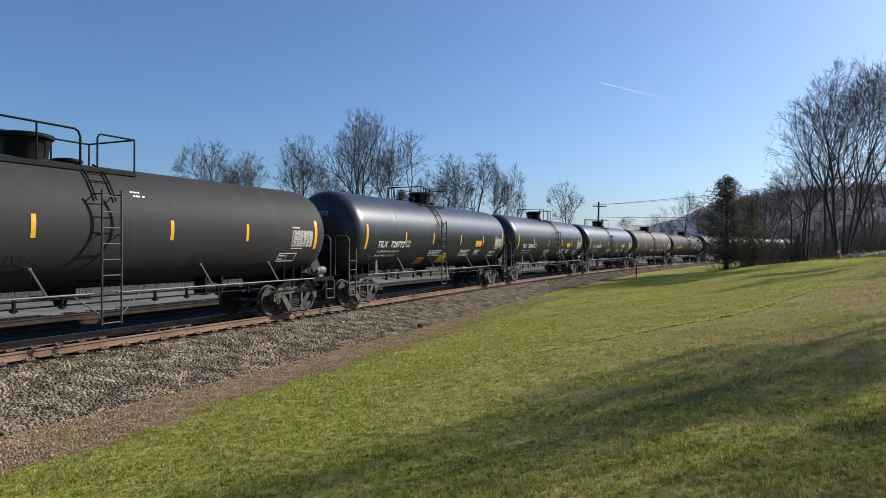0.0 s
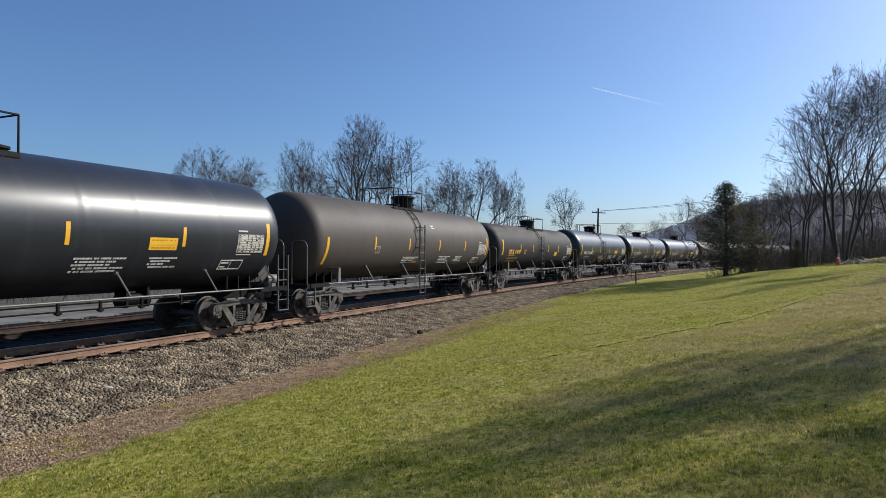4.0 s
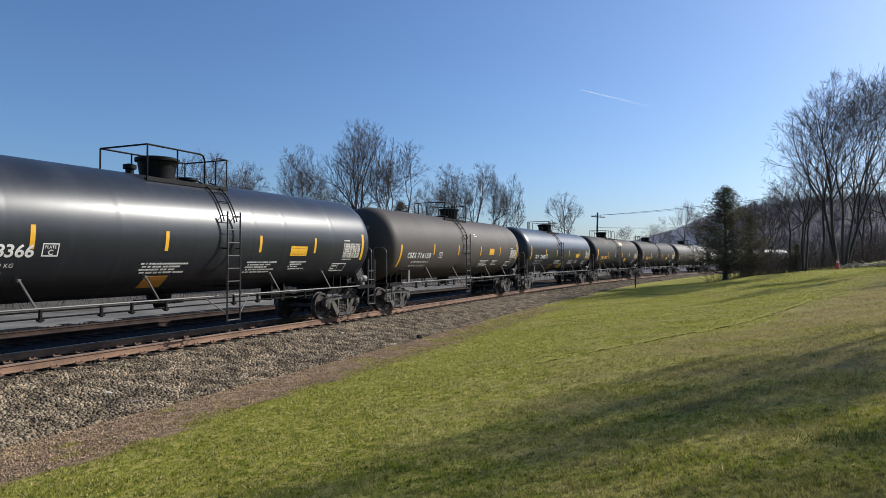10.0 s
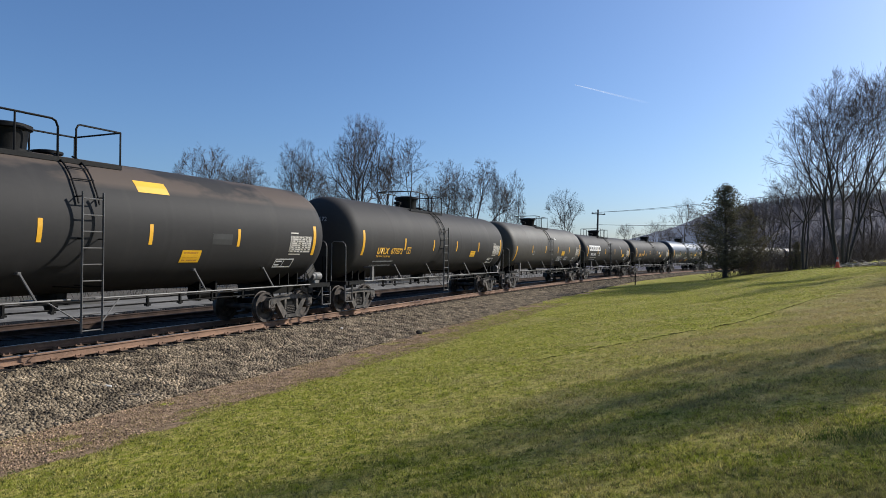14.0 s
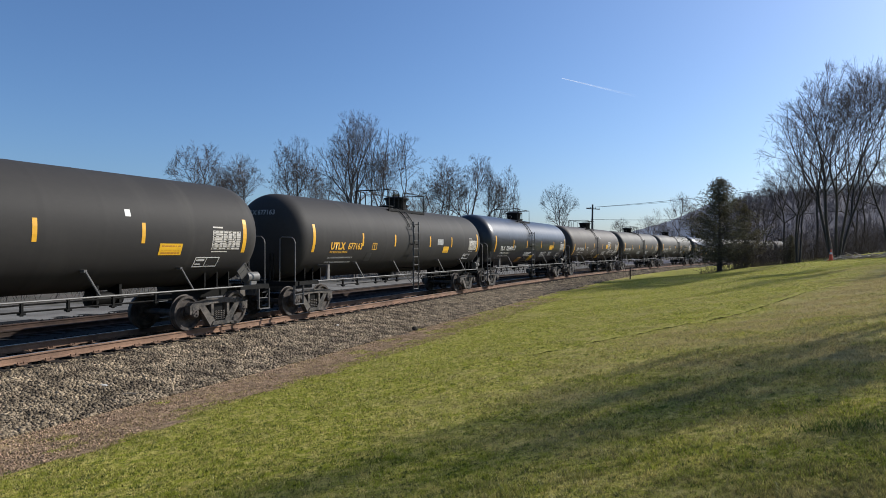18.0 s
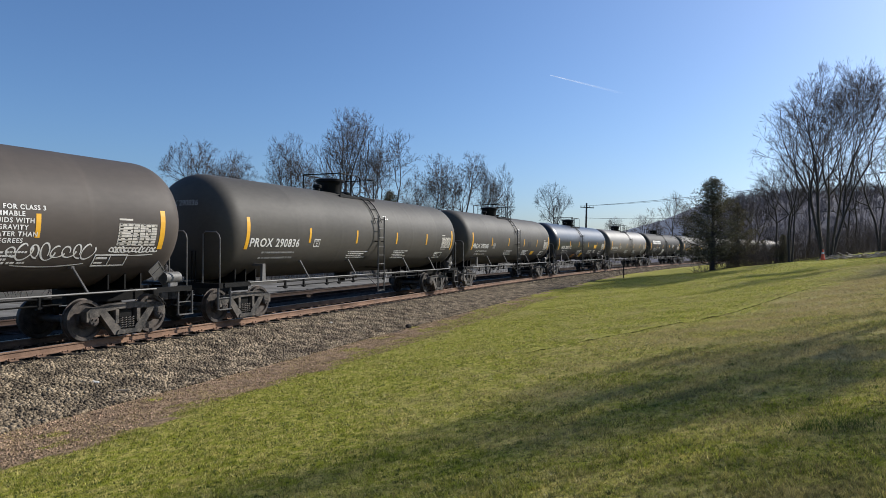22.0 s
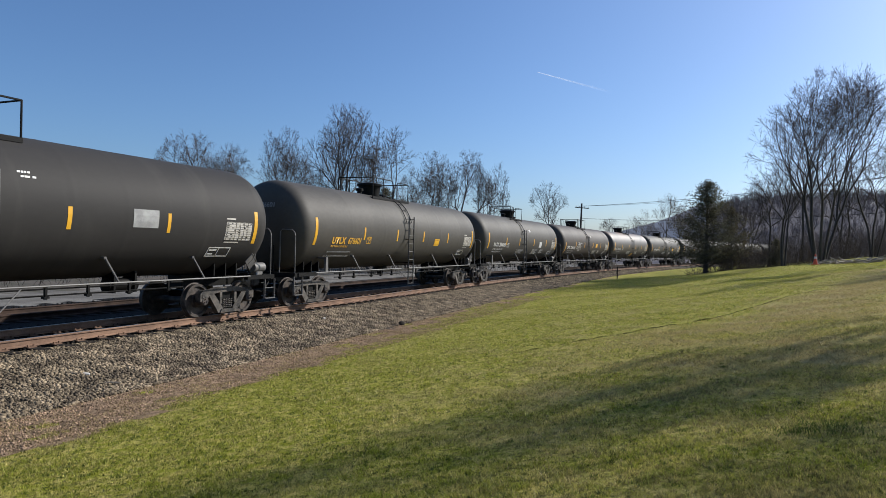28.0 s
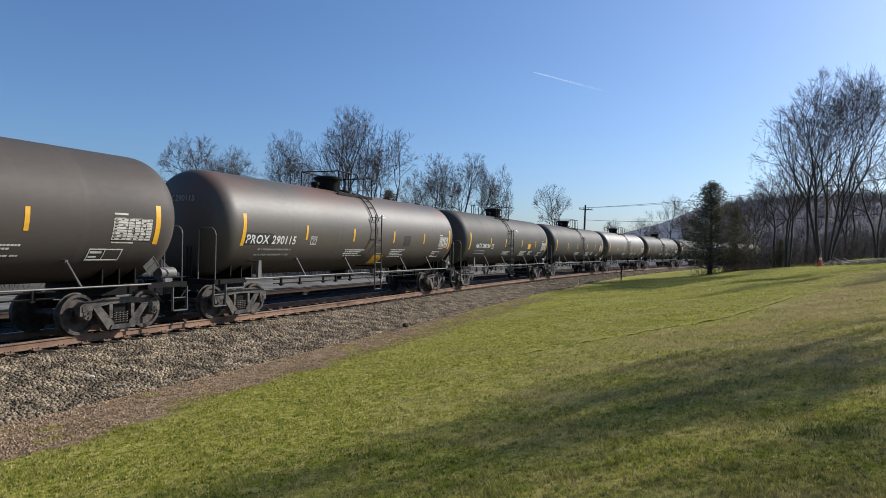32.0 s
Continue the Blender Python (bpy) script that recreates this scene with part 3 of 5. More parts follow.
# family: ladder, valve housing, walkway from, walkway to, reflective strips
FAMILY = {"T": (0.45, -0.28, -1.3, 1.42, (-4.58, -1.34, 2.0, 4.63)), "Y": (-1.27, -0.16, -1.66, 0.84, (-4.45, -1.8, 1.37, 4.42)),
          "U": (-0.56, 0.85, -1.3, 2.1, (-4.42, -1.88, 1.5, 3.98)), "P": (-0.64, -1.08, -2.4, 1.0, (-4.46, -1.9, 1.52, 4.1)),
          "V": (-0.77, -1.3, -2.45, 0.89, (-4.26, -1.5, 1.14, 4.05)), "K": (-1.0, 0.62, -1.7, 1.0, (-4.4, -1.6, 1.4, 4.45)),
          "L": (-0.95, -1.15, -1.7, 0.95, (-4.5, -1.65, 1.35, 4.35)), "N": (-1.17, -0.05, -1.65, 0.85, (-4.35, -1.7, 1.6, 4.75)),
          "X": (-0.28, -1.05, -1.58, 0.95, (-4.5, -1.55, 1.62, 4.56)), "S": (-0.43, -1.0, -2.25, 1.1, (-4.4, -1.75, 1.65, 4.3))}


def wheelset_mesh():
    sh, r = Shape(), 0.457
    for sgn in (-1, 1):
        y = sgn * 0.755
        prof = [(0.07, 0.12), (0.07, 0.17), (0.02, 0.2), (0.025, 0.36), (0.07, 0.385), (0.072, r - 0.005), (-0.045, r + 0.003), (-0.05, r + 0.028),
                (-0.075, r + 0.028), (-0.075, 0.385), (-0.03, 0.36), (-0.025, 0.2), (-0.06, 0.17), (-0.06, 0.12)]
        sh.revolve([(y + sgn * h, q) for h, q in prof], 28, "y")
        sh.revolve([(sgn * 0.84, 0.02), (sgn * 0.84, 0.135), (sgn * 1.08, 0.135), (sgn * 1.11, 0.10), (sgn * 1.11, 0.02)], 16, "y")
        for i in range(3):
            a = i * 2.094
            sh.rod((0.055 * math.cos(a), sgn * 1.1, 0.055 * math.sin(a)), (0.055 * math.cos(a), sgn * 1.135, 0.055 * math.sin(a)), 0.02, sides=6)
    sh.rod((0, -0.85, 0), (0, 0.85, 0), 0.085, sides=12)
    return sh.mesh("wheelset", WHEEL, True, 40)


def side_frame_mesh(y):
    """A cast truck side: a bowed top bar, slanted struts to the tension bar and pedestals over the bearings."""
    sh, y0, y1 = Shape(), y - 0.095, y + 0.095
    sh.prism([(-1.08, 0.66), (-0.96, 0.745), (-0.66, 0.745), (-0.66, 0.62), (-0.98, 0.62), (-1.08, 0.62)], y0, y1)
    sh.prism([(1.08, 0.66), (0.96, 0.745), (0.66, 0.745), (0.66, 0.62), (1.13, 0.62), (1.08, 0.62)][::-1], y0, y1)
    sh.prism([(-0.66, 0.62), (-0.66, 0.745), (-0.34, 0.80), (0.34, 0.80), (0.66, 0.745), (0.66, 0.62), (0.3, 0.67), (-0.3, 0.67)], y0, y1)
    for k in (-1, 1):
        sh.prism([(k * 1.08, 0.62), (k * 1.08, 0.44), (k * 0.99, 0.44), (k * 0.99, 0.62)], y0, y1)
        sh.prism([(k * 0.78, 0.64), (k * 0.60, 0.68), (k * 0.20, 0.24), (k * 0.20, 0.08), (k * 0.36, 0.08)], y0 + 0.01, y1 - 0.01)
        sh.prism([(k * 0.25, 0.68), (k * 0.34, 0.68), (k * 0.34, 0.36), (k * 0.25, 0.34)], y0, y1)
    sh.prism([(-0.32, 0.09), (0.32, 0.09), (0.27, 0.19), (-0.27, 0.19)], y0 - 0.02, y1 + 0.02)
    for k in (-1, 1):
        sh.box(k * 0.9 - 0.15, k * 0.9 + 0.15, y0 - 0.015, y1 + 0.015, 0.54, 0.64, bev=0.03)
    return sh.mesh("side_frame", DUSTY)


def spring_mesh():
    sh, pts = Shape(), []
    for i in range(41):
        a = i / 40 * 5 * 6.283
        pts.append((0.045 * math.cos(a), 0.045 * math.sin(a), 0.20 + 0.26 * i / 40))
    return sh.path(pts, 0.013, 5).mesh("spring", DUSTY)


def bolster_mesh():
    sh = Shape().box(-0.2, 0.2, -1.02, 1.02, 0.46, 0.64, bev=0.03)
    sh.revolve([(0.64, 0.22), (0.76, 0.22)], 16, "z")
    for k in (-1, 1):
        sh.box(k * 0.46 - 0.04, k * 0.46 + 0.04, -0.78, 0.78, 0.33, 0.43)
        for y in (-0.755, 0.755):
            sh.box(k * 0.46 - 0.06, k * 0.46 + 0.03, y - 0.06, y + 0.06, 0.3, 0.56)
    return sh.mesh("bolster", BLACK)


def end_sill_mesh(k):
    """The stub sill and end frame at one end of the car."""
    sh = Shape()
    sh.box(min(k * 6.0, k * 8.62), max(k * 6.0, k * 8.62), -0.26, 0.26, 0.78, 1.12, bev=0.02)
    sh.box(min(k * 8.38, k * 8.58), max(k * 8.38, k * 8.58), -1.42, 1.42, 0.98, 1.12, bev=0.02)
    sh.box(min(k * 7.3, k * 8.4), max(k * 7.3, k * 8.4), -1.45, -1.30, 1.0, 1.12, bev=0.02)
    sh.box(min(k * 7.3, k * 8.4), max(k * 7.3, k * 8.4), 1.30, 1.45, 1.0, 1.12, bev=0.02)
    # saddle plates that carry the tank
    for x in (6.5, 6.95, 7.4):
        sh.prism([(k * x - 0.02, 1.1), (k * x + 0.02, 1.1), (k * x + 0.02, 1.5), (k * x - 0.02, 1.5)], -0.95, 0.95)
    return sh.mesh("end_sill", BLACK)


def coupler_mesh(k):
    sh = Shape().box(min(k * 8.5, k * 8.8), max(k * 8.5, k * 8.8), -0.09, 0.09, 0.76, 0.94, bev=0.02)
    sh.box(min(k * 8.72, k * 9.04), max(k * 8.72, k * 9.04), -0.17, 0.14, 0.70, 1.0, bev=0.05)
    return sh.mesh("coupler", DUSTY)


def hose_mesh(k):
    pts = [(k * 8.5, -0.35, 0.8), (k * 8.7, -0.36, 0.6), (k * 8.8, -0.3, 0.5), (k * 9.04, -0.2, 0.55)]
    return Shape().path(pts, 0.03).mesh("air_hose", BLACK)


def step_mesh(k, y, top):
    """A corner step; on some cars its posts rise above the end platform as a short ladder."""
    sh, lo, hi = Shape(), min(k * 8.12, k * 8.58), max(k * 8.12, k * 8.58)
    for x in (lo, hi):
        sh.box(x - 0.014, x + 0.014, y - 0.03, y + 0.03, 0.42, top, bev=0.005)
    sh.box(lo, hi, y - 0.05, y + 0.05, 0.40, 0.425)
    for z in [0.72] + ([1.3, 1.62] if top > 1.5 else []):
        sh.rod((lo, y, z), (hi, y, z), 0.012, sides=6)
    return sh.mesh("sill_step", RAILBAR)


def hoop_mesh(k, y):
    x, s = k * 8.46, (1 if y < 0 else -1)
    pts = [(x, y, 1.1), (x, y, 2.32), (x, y + s * 0.03, 2.42), (x, y + s * 0.12, 2.5), (x, y + s * 0.5, 2.52), (x, y + s * 0.58, 2.46), (x, y + s * 0.6, 1.1)]
    return Shape().path(pts, 0.02).mesh("grab_iron", RAILBAR)


def post_mesh(k):
    sh = Shape()
    sh.path([(k * 8.52, -0.55, 1.1), (k * 8.52, -0.55, 2.0)], 0.02).path([(k * 8.52, -0.42, 1.1), (k * 8.52, -0.42, 2.0)], 0.02)
    return sh.mesh("end_post", BLACK)


def placard_mesh(k):
    sh, x = Shape(), k * 7.35
    m = Matrix.Translation((x, -1.5, 1.53)) @ Matrix.Rotation(radians(14), 4, "X") @ Matrix.Rotation(radians(45), 4, "Y")
    sh.box(-0.17, 0.17, -0.008, 0.008, -0.17, 0.17, m)
    sh.box(-0.175, 0.175, -0.02, -0.008, -0.175, -0.155, m).box(-0.175, 0.175, -0.02, -0.008, 0.155, 0.175, m)
    sh.box(-0.175, -0.155, -0.02, -0.008, -0.155, 0.155, m).box(0.155, 0.175, -0.02, -0.008, -0.155, 0.155, m)
    sh.box(-0.012, 0.012, -0.02, -0.008, -0.155, 0.155, m)
    return sh.mesh("placard_holder", RAILBAR)


def bracket_mesh(x):
    """A flat strut from the side rail up to a pad on the tank."""
    sh = Shape()
    sh.rod((x, -1.44, 1.1), (x - 0.2, -1.22, 1.66), 0.026, sides=6)
    sh.box(x - 0.24, x - 0.16, -1.24, -1.10, 1.62, 1.68, bev=0.01)
    return sh.mesh("rail_bracket", RAILBAR)


def post_row_mesh():
    """The brake rod and its hangers under the tank."""
    sh = Shape()
    sh.rod((-5.4, -0.9, 0.86), (5.4, -0.9, 0.86), 0.02, sides=6).rod((-5.4, -0.9, 1.0), (5.4, -0.9, 1.0), 0.02, sides=6)
    for x in (-5.0, -4.0, -2.6, -1.8, -0.8, 1.6, 2.6, 3.7, 4.9):
        sh.box(x - 0.025, x + 0.025, -0.93, -0.87, 0.78, 1.06)
        sh.box(x - 0.06, x + 0.06, -0.95, -0.85, 0.80, 0.84)
    return sh.mesh("brake_rod", BLACK)


def outlet_mesh():
    sh = Shape()
    sh.revolve([(0.78, 0.12), (0.95, 0.16), (1.0, 0.3), (1.2, 0.32)], 14, "z", (-0.2, 0, 0))
    sh.box(-0.6, 0.2, -0.5, 0.5, 0.92, 1.0, bev=0.05)
    sh.rod((-0.2, -0.6, 0.95), (-0.2, 0.6, 0.95), 0.03)
    return sh.mesh("bottom_outlet", BLACK)


def reservoir_mesh():
    sh = Shape().revolve([(3.3, 0.05), (3.33, 0.17), (4.15, 0.17), (4.18, 0.05)], 14, "x", (0, -0.55, 0.98))
    sh.box(3.4, 3.46, -0.75, -0.35, 0.8, 1.3).box(4.0, 4.06, -0.75, -0.35, 0.8, 1.3)
    return sh.mesh("air_reservoir", BLACK, True)


def cylinder_mesh():
    sh = Shape().revolve([(8.0, 0.04), (8.02, 0.15), (8.5, 0.15), (8.52, 0.04)], 14, "x", (0, -1.0, 1.32))
    sh.box(8.1, 8.4, -1.1, -0.9, 1.1, 1.2)
    return sh.mesh("brake_cylinder", GREYCAN, True)


def make_truck_meshes():
    return dict(near=side_frame_mesh(-1.0), far=side_frame_mesh(1.0), bolster=bolster_mesh(), spring=spring_mesh(), wheelset=wheelset_mesh())


WHEELS = []


def add_truck(car, x):
    tm = cached("truck", make_truck_meshes)
    truck = place("truck", tm["bolster"], car, Matrix.Translation((x, 0, 0)), "dusty cast steel truck with two axles")
    place("side_frame", tm["near"], truck)
    place("side_frame", tm["far"], truck)
    for y in (-1.0,):
        for dx in (-0.15, -0.05, 0.05, 0.15):
            place("spring", tm["spring"], truck, Matrix.Translation((dx, y - 0.03, 0)))
    for dx in (-0.9, 0.9):
        w = place("wheelset", tm["wheelset"], truck, Matrix.Translation((dx, 0, 0.457)), "brown steel wheels on an axle")
        WHEELS.append((dx, w))


INK = {"w": WHITE, "y": GOLD, "g": GREYINK}


def tank_car(spec):
    """One tank car with its lettering. spec: paint, mark, number, ink, marks that set it apart, label."""
    global RT, ZC
    paint, mark, number, ink, extra, label = spec
    RT, ZC = (1.42, 2.56) if extra.get("small") else (1.53, 2.67)
    top = Matrix.Translation((0, 0, RT + ZC - 4.2))
    C = lambda key, make: cached((RT, key), make)
    car = tagged(new("tank_car"), label, "tank car", "freight train of tank cars")
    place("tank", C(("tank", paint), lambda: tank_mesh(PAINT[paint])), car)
    fam = extra.get("fam", "T")
    lad, drum, w0, w1, strips = FAMILY[fam]
    add_ladder(car, C, fam, lad)
    place("railing", C(("rail_near", fam), lambda: railing_mesh(-0.80, w0, lad + 0.12)), car, top)
    place("railing", C(("rail_far", fam), lambda: railing_mesh(0.84, w0, lad + 0.12)), car, top)
    place("back_railing", C(("rail_back", fam), lambda: back_railing_mesh(w0)), car, top)
    place("end_railing", C(("end_railing", fam), lambda: end_railing_mesh(w1, lad + 0.55 if lad + 0.55 < w1 - 0.3 else w1 - 0.4)), car, top)
    place("walkway", C(("walkway", fam), lambda: platform_mesh(w0, w1)), car, top)
    place("valve_housing", C("drum", lambda: Shape().revolve([(4.1, 0.54), (4.17, 0.54), (4.18, 0.43), (4.30, 0.44), (4.58, 0.485), (4.60, 0.55), (4.68, 0.55), (4.71, 0.47), (4.75, 0.2), (4.755, 0.05)], 32, "z").mesh("valve_housing", BLACK, True, 40)), car, top @ Matrix.Translation((drum, 0, 0)))
    place("manway", C("manway", lambda: Shape().revolve([(4.1, 0.27), (4.2, 0.27), (4.22, 0.33), (4.27, 0.33), (4.3, 0.2)], 20, "z").mesh("manway", BLACK, True, 40)), car, top @ Matrix.Translation((drum + (0.95 if drum < 0 else -0.95), 0, 0)))
    place("relief_valve", C("relief", lambda: Shape().revolve([(4.15, 0.1), (4.3, 0.1), (4.32, 0.16), (4.42, 0.16), (4.45, 0.06)], 12, "z").mesh("relief_valve", BLACK, True, 40)), car, top @ Matrix.Translation((drum + (-0.85 if drum < 0 else 0.8), 0, 0)))
    place("side_rail", C(("side_rail", fam), lambda: Shape().path([(-7.4, -1.45, 1.1), (lad - 0.03, -1.45, 1.1)], 0.021, 8).path([(lad + 0.53, -1.45, 1.1), (7.4, -1.45, 1.1)], 0.021, 8).mesh("side_rail", RAILBAR, True, 40)), car)
    holder = place("placard_holder", C("placard", lambda: placard_mesh(1)), car, None, "grey diamond placard frame")
    place("end_bracket", C("bracket_plate", bracket_plate_mesh), car)
    for x in (-4.45, -1.5, 2.95, 5.6):
        place("rail_bracket", C(("bracket", x), lambda: bracket_mesh(x)), car)
    place("brake_rod", C("rod", post_row_mesh), car)
    place("bottom_outlet", C("outlet", outlet_mesh), car)
    place("air_reservoir", C("reservoir", reservoir_mesh), car)
    place("brake_cylinder", C("cylinder", cylinder_mesh), car)
    for k in (-1, 1):
        place("end_sill", C(("sill", k), lambda: end_sill_mesh(k)), car)
        place("coupler", C(("coupler", k), lambda: coupler_mesh(k)), car)
        place("air_hose", C(("hose", k), lambda: hose_mesh(k)), car)
        place("end_post", C(("post", k), lambda: post_mesh(k)), car)
        for y in (-1.4, 1.4):
            place("sill_step", C(("step", k, y, fam in "TY"), lambda: step_mesh(k, y, 2.05 if fam in "TY" else 1.0)), car, None, "grey steel step")
            place("grab_iron", C(("hoop", k, y), lambda: hoop_mesh(k, y * 0.96)), car)
        add_truck(car, 6.92 if k > 0 else -7.08)
        zs = 1.74 if k < 0 and fam in "KL" else 2.04
        place("reflective_strip", C(("strip", k, zs), lambda: patch(Shape(), k * 7.52 - 0.07, k * 7.52 + 0.07, zs, zs + 0.91).mesh("reflective_strip", YELLOW)), car, None, "yellow reflective strip")
    for x in strips:
        place("reflective_strip", C(("strip", x), lambda: patch(Shape(), x - 0.05, x + 0.05, 2.26, 2.73).mesh("reflective_strip", YELLOW)), car, None, "yellow reflective strip")
    tint = INK[ink]
    lt = "white lettering" if ink == "w" else "yellow lettering" if ink == "y" else "faded lettering"
    italic = 0.06 if mark in ("TILX", "VMSX") else 0.0
    x0, gap, size, z0, wide = extra.get("text", (-6.65, 1.0, 0.35, 2.11, 1.0))
    if mark:
        place("reporting_mark", text_mesh("reporting_mark", mark, size, x0, z0, tint, italic, 0.016 if ink == "y" else 0.008, wide * (1.12 if ink == "y" else 1), False, {"CBTX": 0.84, "NATX": 0.90}.get(mark, 1.0)), car, None, lt)
        place("car_number", text_mesh("car_number", number, size, x0 + gap, z0, tint, italic, 0.008, wide, False, {"CBTX": 1.18, "NATX": 1.16, "TILX": 1.08, "VMSX": 1.06}.get(mark, 1.0)), car, None, lt)
        place("end_number", text_mesh("end_number", mark + " " + number, 0.22, -0.75, 3.25, GREYINK, italic, 0.003, 1.0, True), car, None, "faded lettering on the tank end")
        xl = extra.get("load", -6.55)
        drop = 0.32 if extra.get("slogan") else 0.2
        if number in LOADS:
            for q, (nm, body) in enumerate(zip(("load_limit", "light_weight"), LOADS[number])):
                place(nm, text_mesh(nm, body, 0.125, xl - 0.05 * q, z0 - drop - 0.16 * q, tint, italic, 0.001, 1.1), car, None, "small " + lt)["kind"] = "stuff"
        else:
            for q in range(2):
                ob = place("load_line", C(("load", ink, xl, z0, q), lambda: bars_mesh("load_line", [(xl - 0.05 * q, xl + 1.6, z0 - drop - 0.16 * q, 0.048)], GREYINK, q)), car)
                ob["kind"] = "stuff"
    xp = extra.get("plate", -4.36)
    place("plate_box", C(("plate", ink, xp), lambda: frame_mesh("plate_box", xp, xp + 0.34, 2.12, 2.38, tint, 0.022)), car, None, lt)
    place("plate_word", C(("plate_w", ink, xp), lambda: text_mesh("plate_word", "PLATE", 0.085, xp + 0.045, 2.28, tint, 0, 0.001, 1.0)), car, None, lt)
    place("plate_letter", C(("plate_l", ink, xp), lambda: text_mesh("plate_letter", extra.get("pl", "C"), 0.15, xp + 0.12, 2.155, tint, 0, 0.004, 1.0)), car, None, lt)
    table = place("data_table", C("table", table_mesh), car, None, "pale stencilled data table")
    place("table_rules", C("rules", table_rule_mesh), table)["kind"] = "stuff"
    place("test_box", C("test", lambda: frame_mesh("test_box", 5.85, 6.7, 1.66, 1.92, WHITE, 0.025, [(6.24, 6.26, 1.7, 1.9), (5.9, 6.18, 1.82, 1.86), (5.9, 6.1, 1.72, 1.75)])), car, None, "white stencilled box")
    for n, (xa, xb, zs) in enumerate(((-1.95, -0.55, 1.94), (1.6, 2.9, 1.96), (3.5, 4.35, 1.96))):
        if extra.get("notes", 7) >> n & 1:
            for q in range((4, 5, 4)[n]):
                ob = place("stencil_line", C(("line", n, q), lambda: bars_mesh("stencil_line", [(xa + 0.06 * (q % 2), xb - 0.18 * (q % 3), zs - 0.07 * q, 0.036)], WHITE, 7 * n + q)), car)
                ob["kind"] = "stuff"
    if fam in "KLXNS":
        for q in range(2):
            place("stencil_line", C(("high", q), lambda: bars_mesh("stencil_line", [(0.62 + 0.05 * q, 0.92 + 0.12 * q, 3.32 - 0.09 * q, 0.04)], WHITE, 40 + q)), car)["kind"] = "stuff"
    ph = extra.get("phone", (3.4, 4.22, 2.17, 2.46))
    if ph:
        xa, xb, za, zb = ph
        panel = place("emergency_panel", C(("phone", ph), lambda: patch(Shape(), xa, xb, za, zb).mesh("emergency_panel", LEMON)), car, None, "bright yellow panel")
        ob = place("panel_writing", C(("phone_w", ph), lambda: bars_mesh("panel_writing", [(xa + 0.06, xb - 0.06, zb - 0.08, 0.035), (xa + 0.06, xb - 0.06, zb - 0.18, 0.05), (xa + 0.06, xb - 0.06, za + 0.03, 0.04)], ORANGE, 5)), panel)
        ob["kind"] = "stuff"
    if extra.get("orange"):
        xo = -2.72 if fam == "Y" else -1.66
        place("warning_panel", C(("orange", xo), lambda: patch(Shape(), xo, xo + 0.68, 1.38, 1.66).mesh("warning_panel", ORANGE)), car, None, "orange panel")
    if extra.get("yellow"):
        xy = -0.5 if fam == "Y" else 0.38
        place("hazard_panel", C(("yellow", xy), lambda: patch(Shape(), xy, xy + 0.82, 1.42, 1.76, 0.004).mesh("hazard_panel", LEMON)), car, None, "bright yellow panel behind the ladder")
    for q in extra.get("patch", ()):
        place("repaint_patch", patch(Shape(), *q[:4]).mesh("repaint_patch", q[4]), car, None, q[5])
    for q in extra.get("tag", ()):
        place("graffiti", scrawl_mesh(*q), car, None, "sprayed graffiti scrawl")
    if extra.get("slogan"):
        place("slogan", C("slogan", lambda: text_mesh("slogan", "THE TANK CAR PEOPLE", 0.105, x0, z0 - 0.13, tint, 0, 0.002, 1.0)), car, None, lt)
    if extra.get("logo"):
        logo(car, *extra["logo"])
    for q in extra.get("words", ()):
        place("warning_notice", text_mesh("warning_notice", *q), car, None, "white stencilled warning words")
    return car


HEAVY, MID = ("LD LMT 201100 LB 91200 KG", "LT WT 84900 LB 38500 KG"), ("LD LMT 202300 LB 91750 KG", "LT WT 83700 LB 37950 KG")
LOADS = {"674249": ("LD LMT 203 400 LB 93 150 KG", "LT WT 80 600 LB 36 550 KG"), "728772": HEAVY, "728556": HEAVY, "728470": ("LD LMT 202200 LB 91700 KG", "LT WT 83800 LB 38000 KG"), "281104": MID, "280676": ("LD LMT 201900 LB 91550 KG", "LT WT 84100 LB 38150 KG"), "728272": MID,
         "729425": ("LD LMT 200800 LB 91050 KG", "LT WT 85200 LB 38650 KG"), "728366": ("LD LMT 202500 LB 91800 KG", "LT WT 83500 LB 37900 KG"),
         "728400": ("LD LMT 202100 LB 91650 KG", "LT WT 83900 LB 38050 KG"), "284065": ("LD LMT 201500 LB 91350 KG", "LT WT 84500 LB 38350 KG"),
         "716150": ("LD LMT 200400 LB 90650 KG", "LT WT 85500 LB 38850 KG"), "728526": ("LD LMT 200800 LB 91000 KG", "LT WT 85200 LB 38700 KG"),
         "728666": ("LD LMT 201700 LB 91500 KG", "LT WT 84300 LB 38200 KG"), "290286": ("LD LMT 198700 LB 90100 KG", "LT WT 87300 LB 39600 KG"),
         "678232": ("LD LMT 202400 LB 91 750 KG", "LT WT 82 600 LB 37 950 KG"), "51082": ("LD LMT 2054 00 LB 93 150 KG", "LT WT 805 00 LB 36 550 KG")}


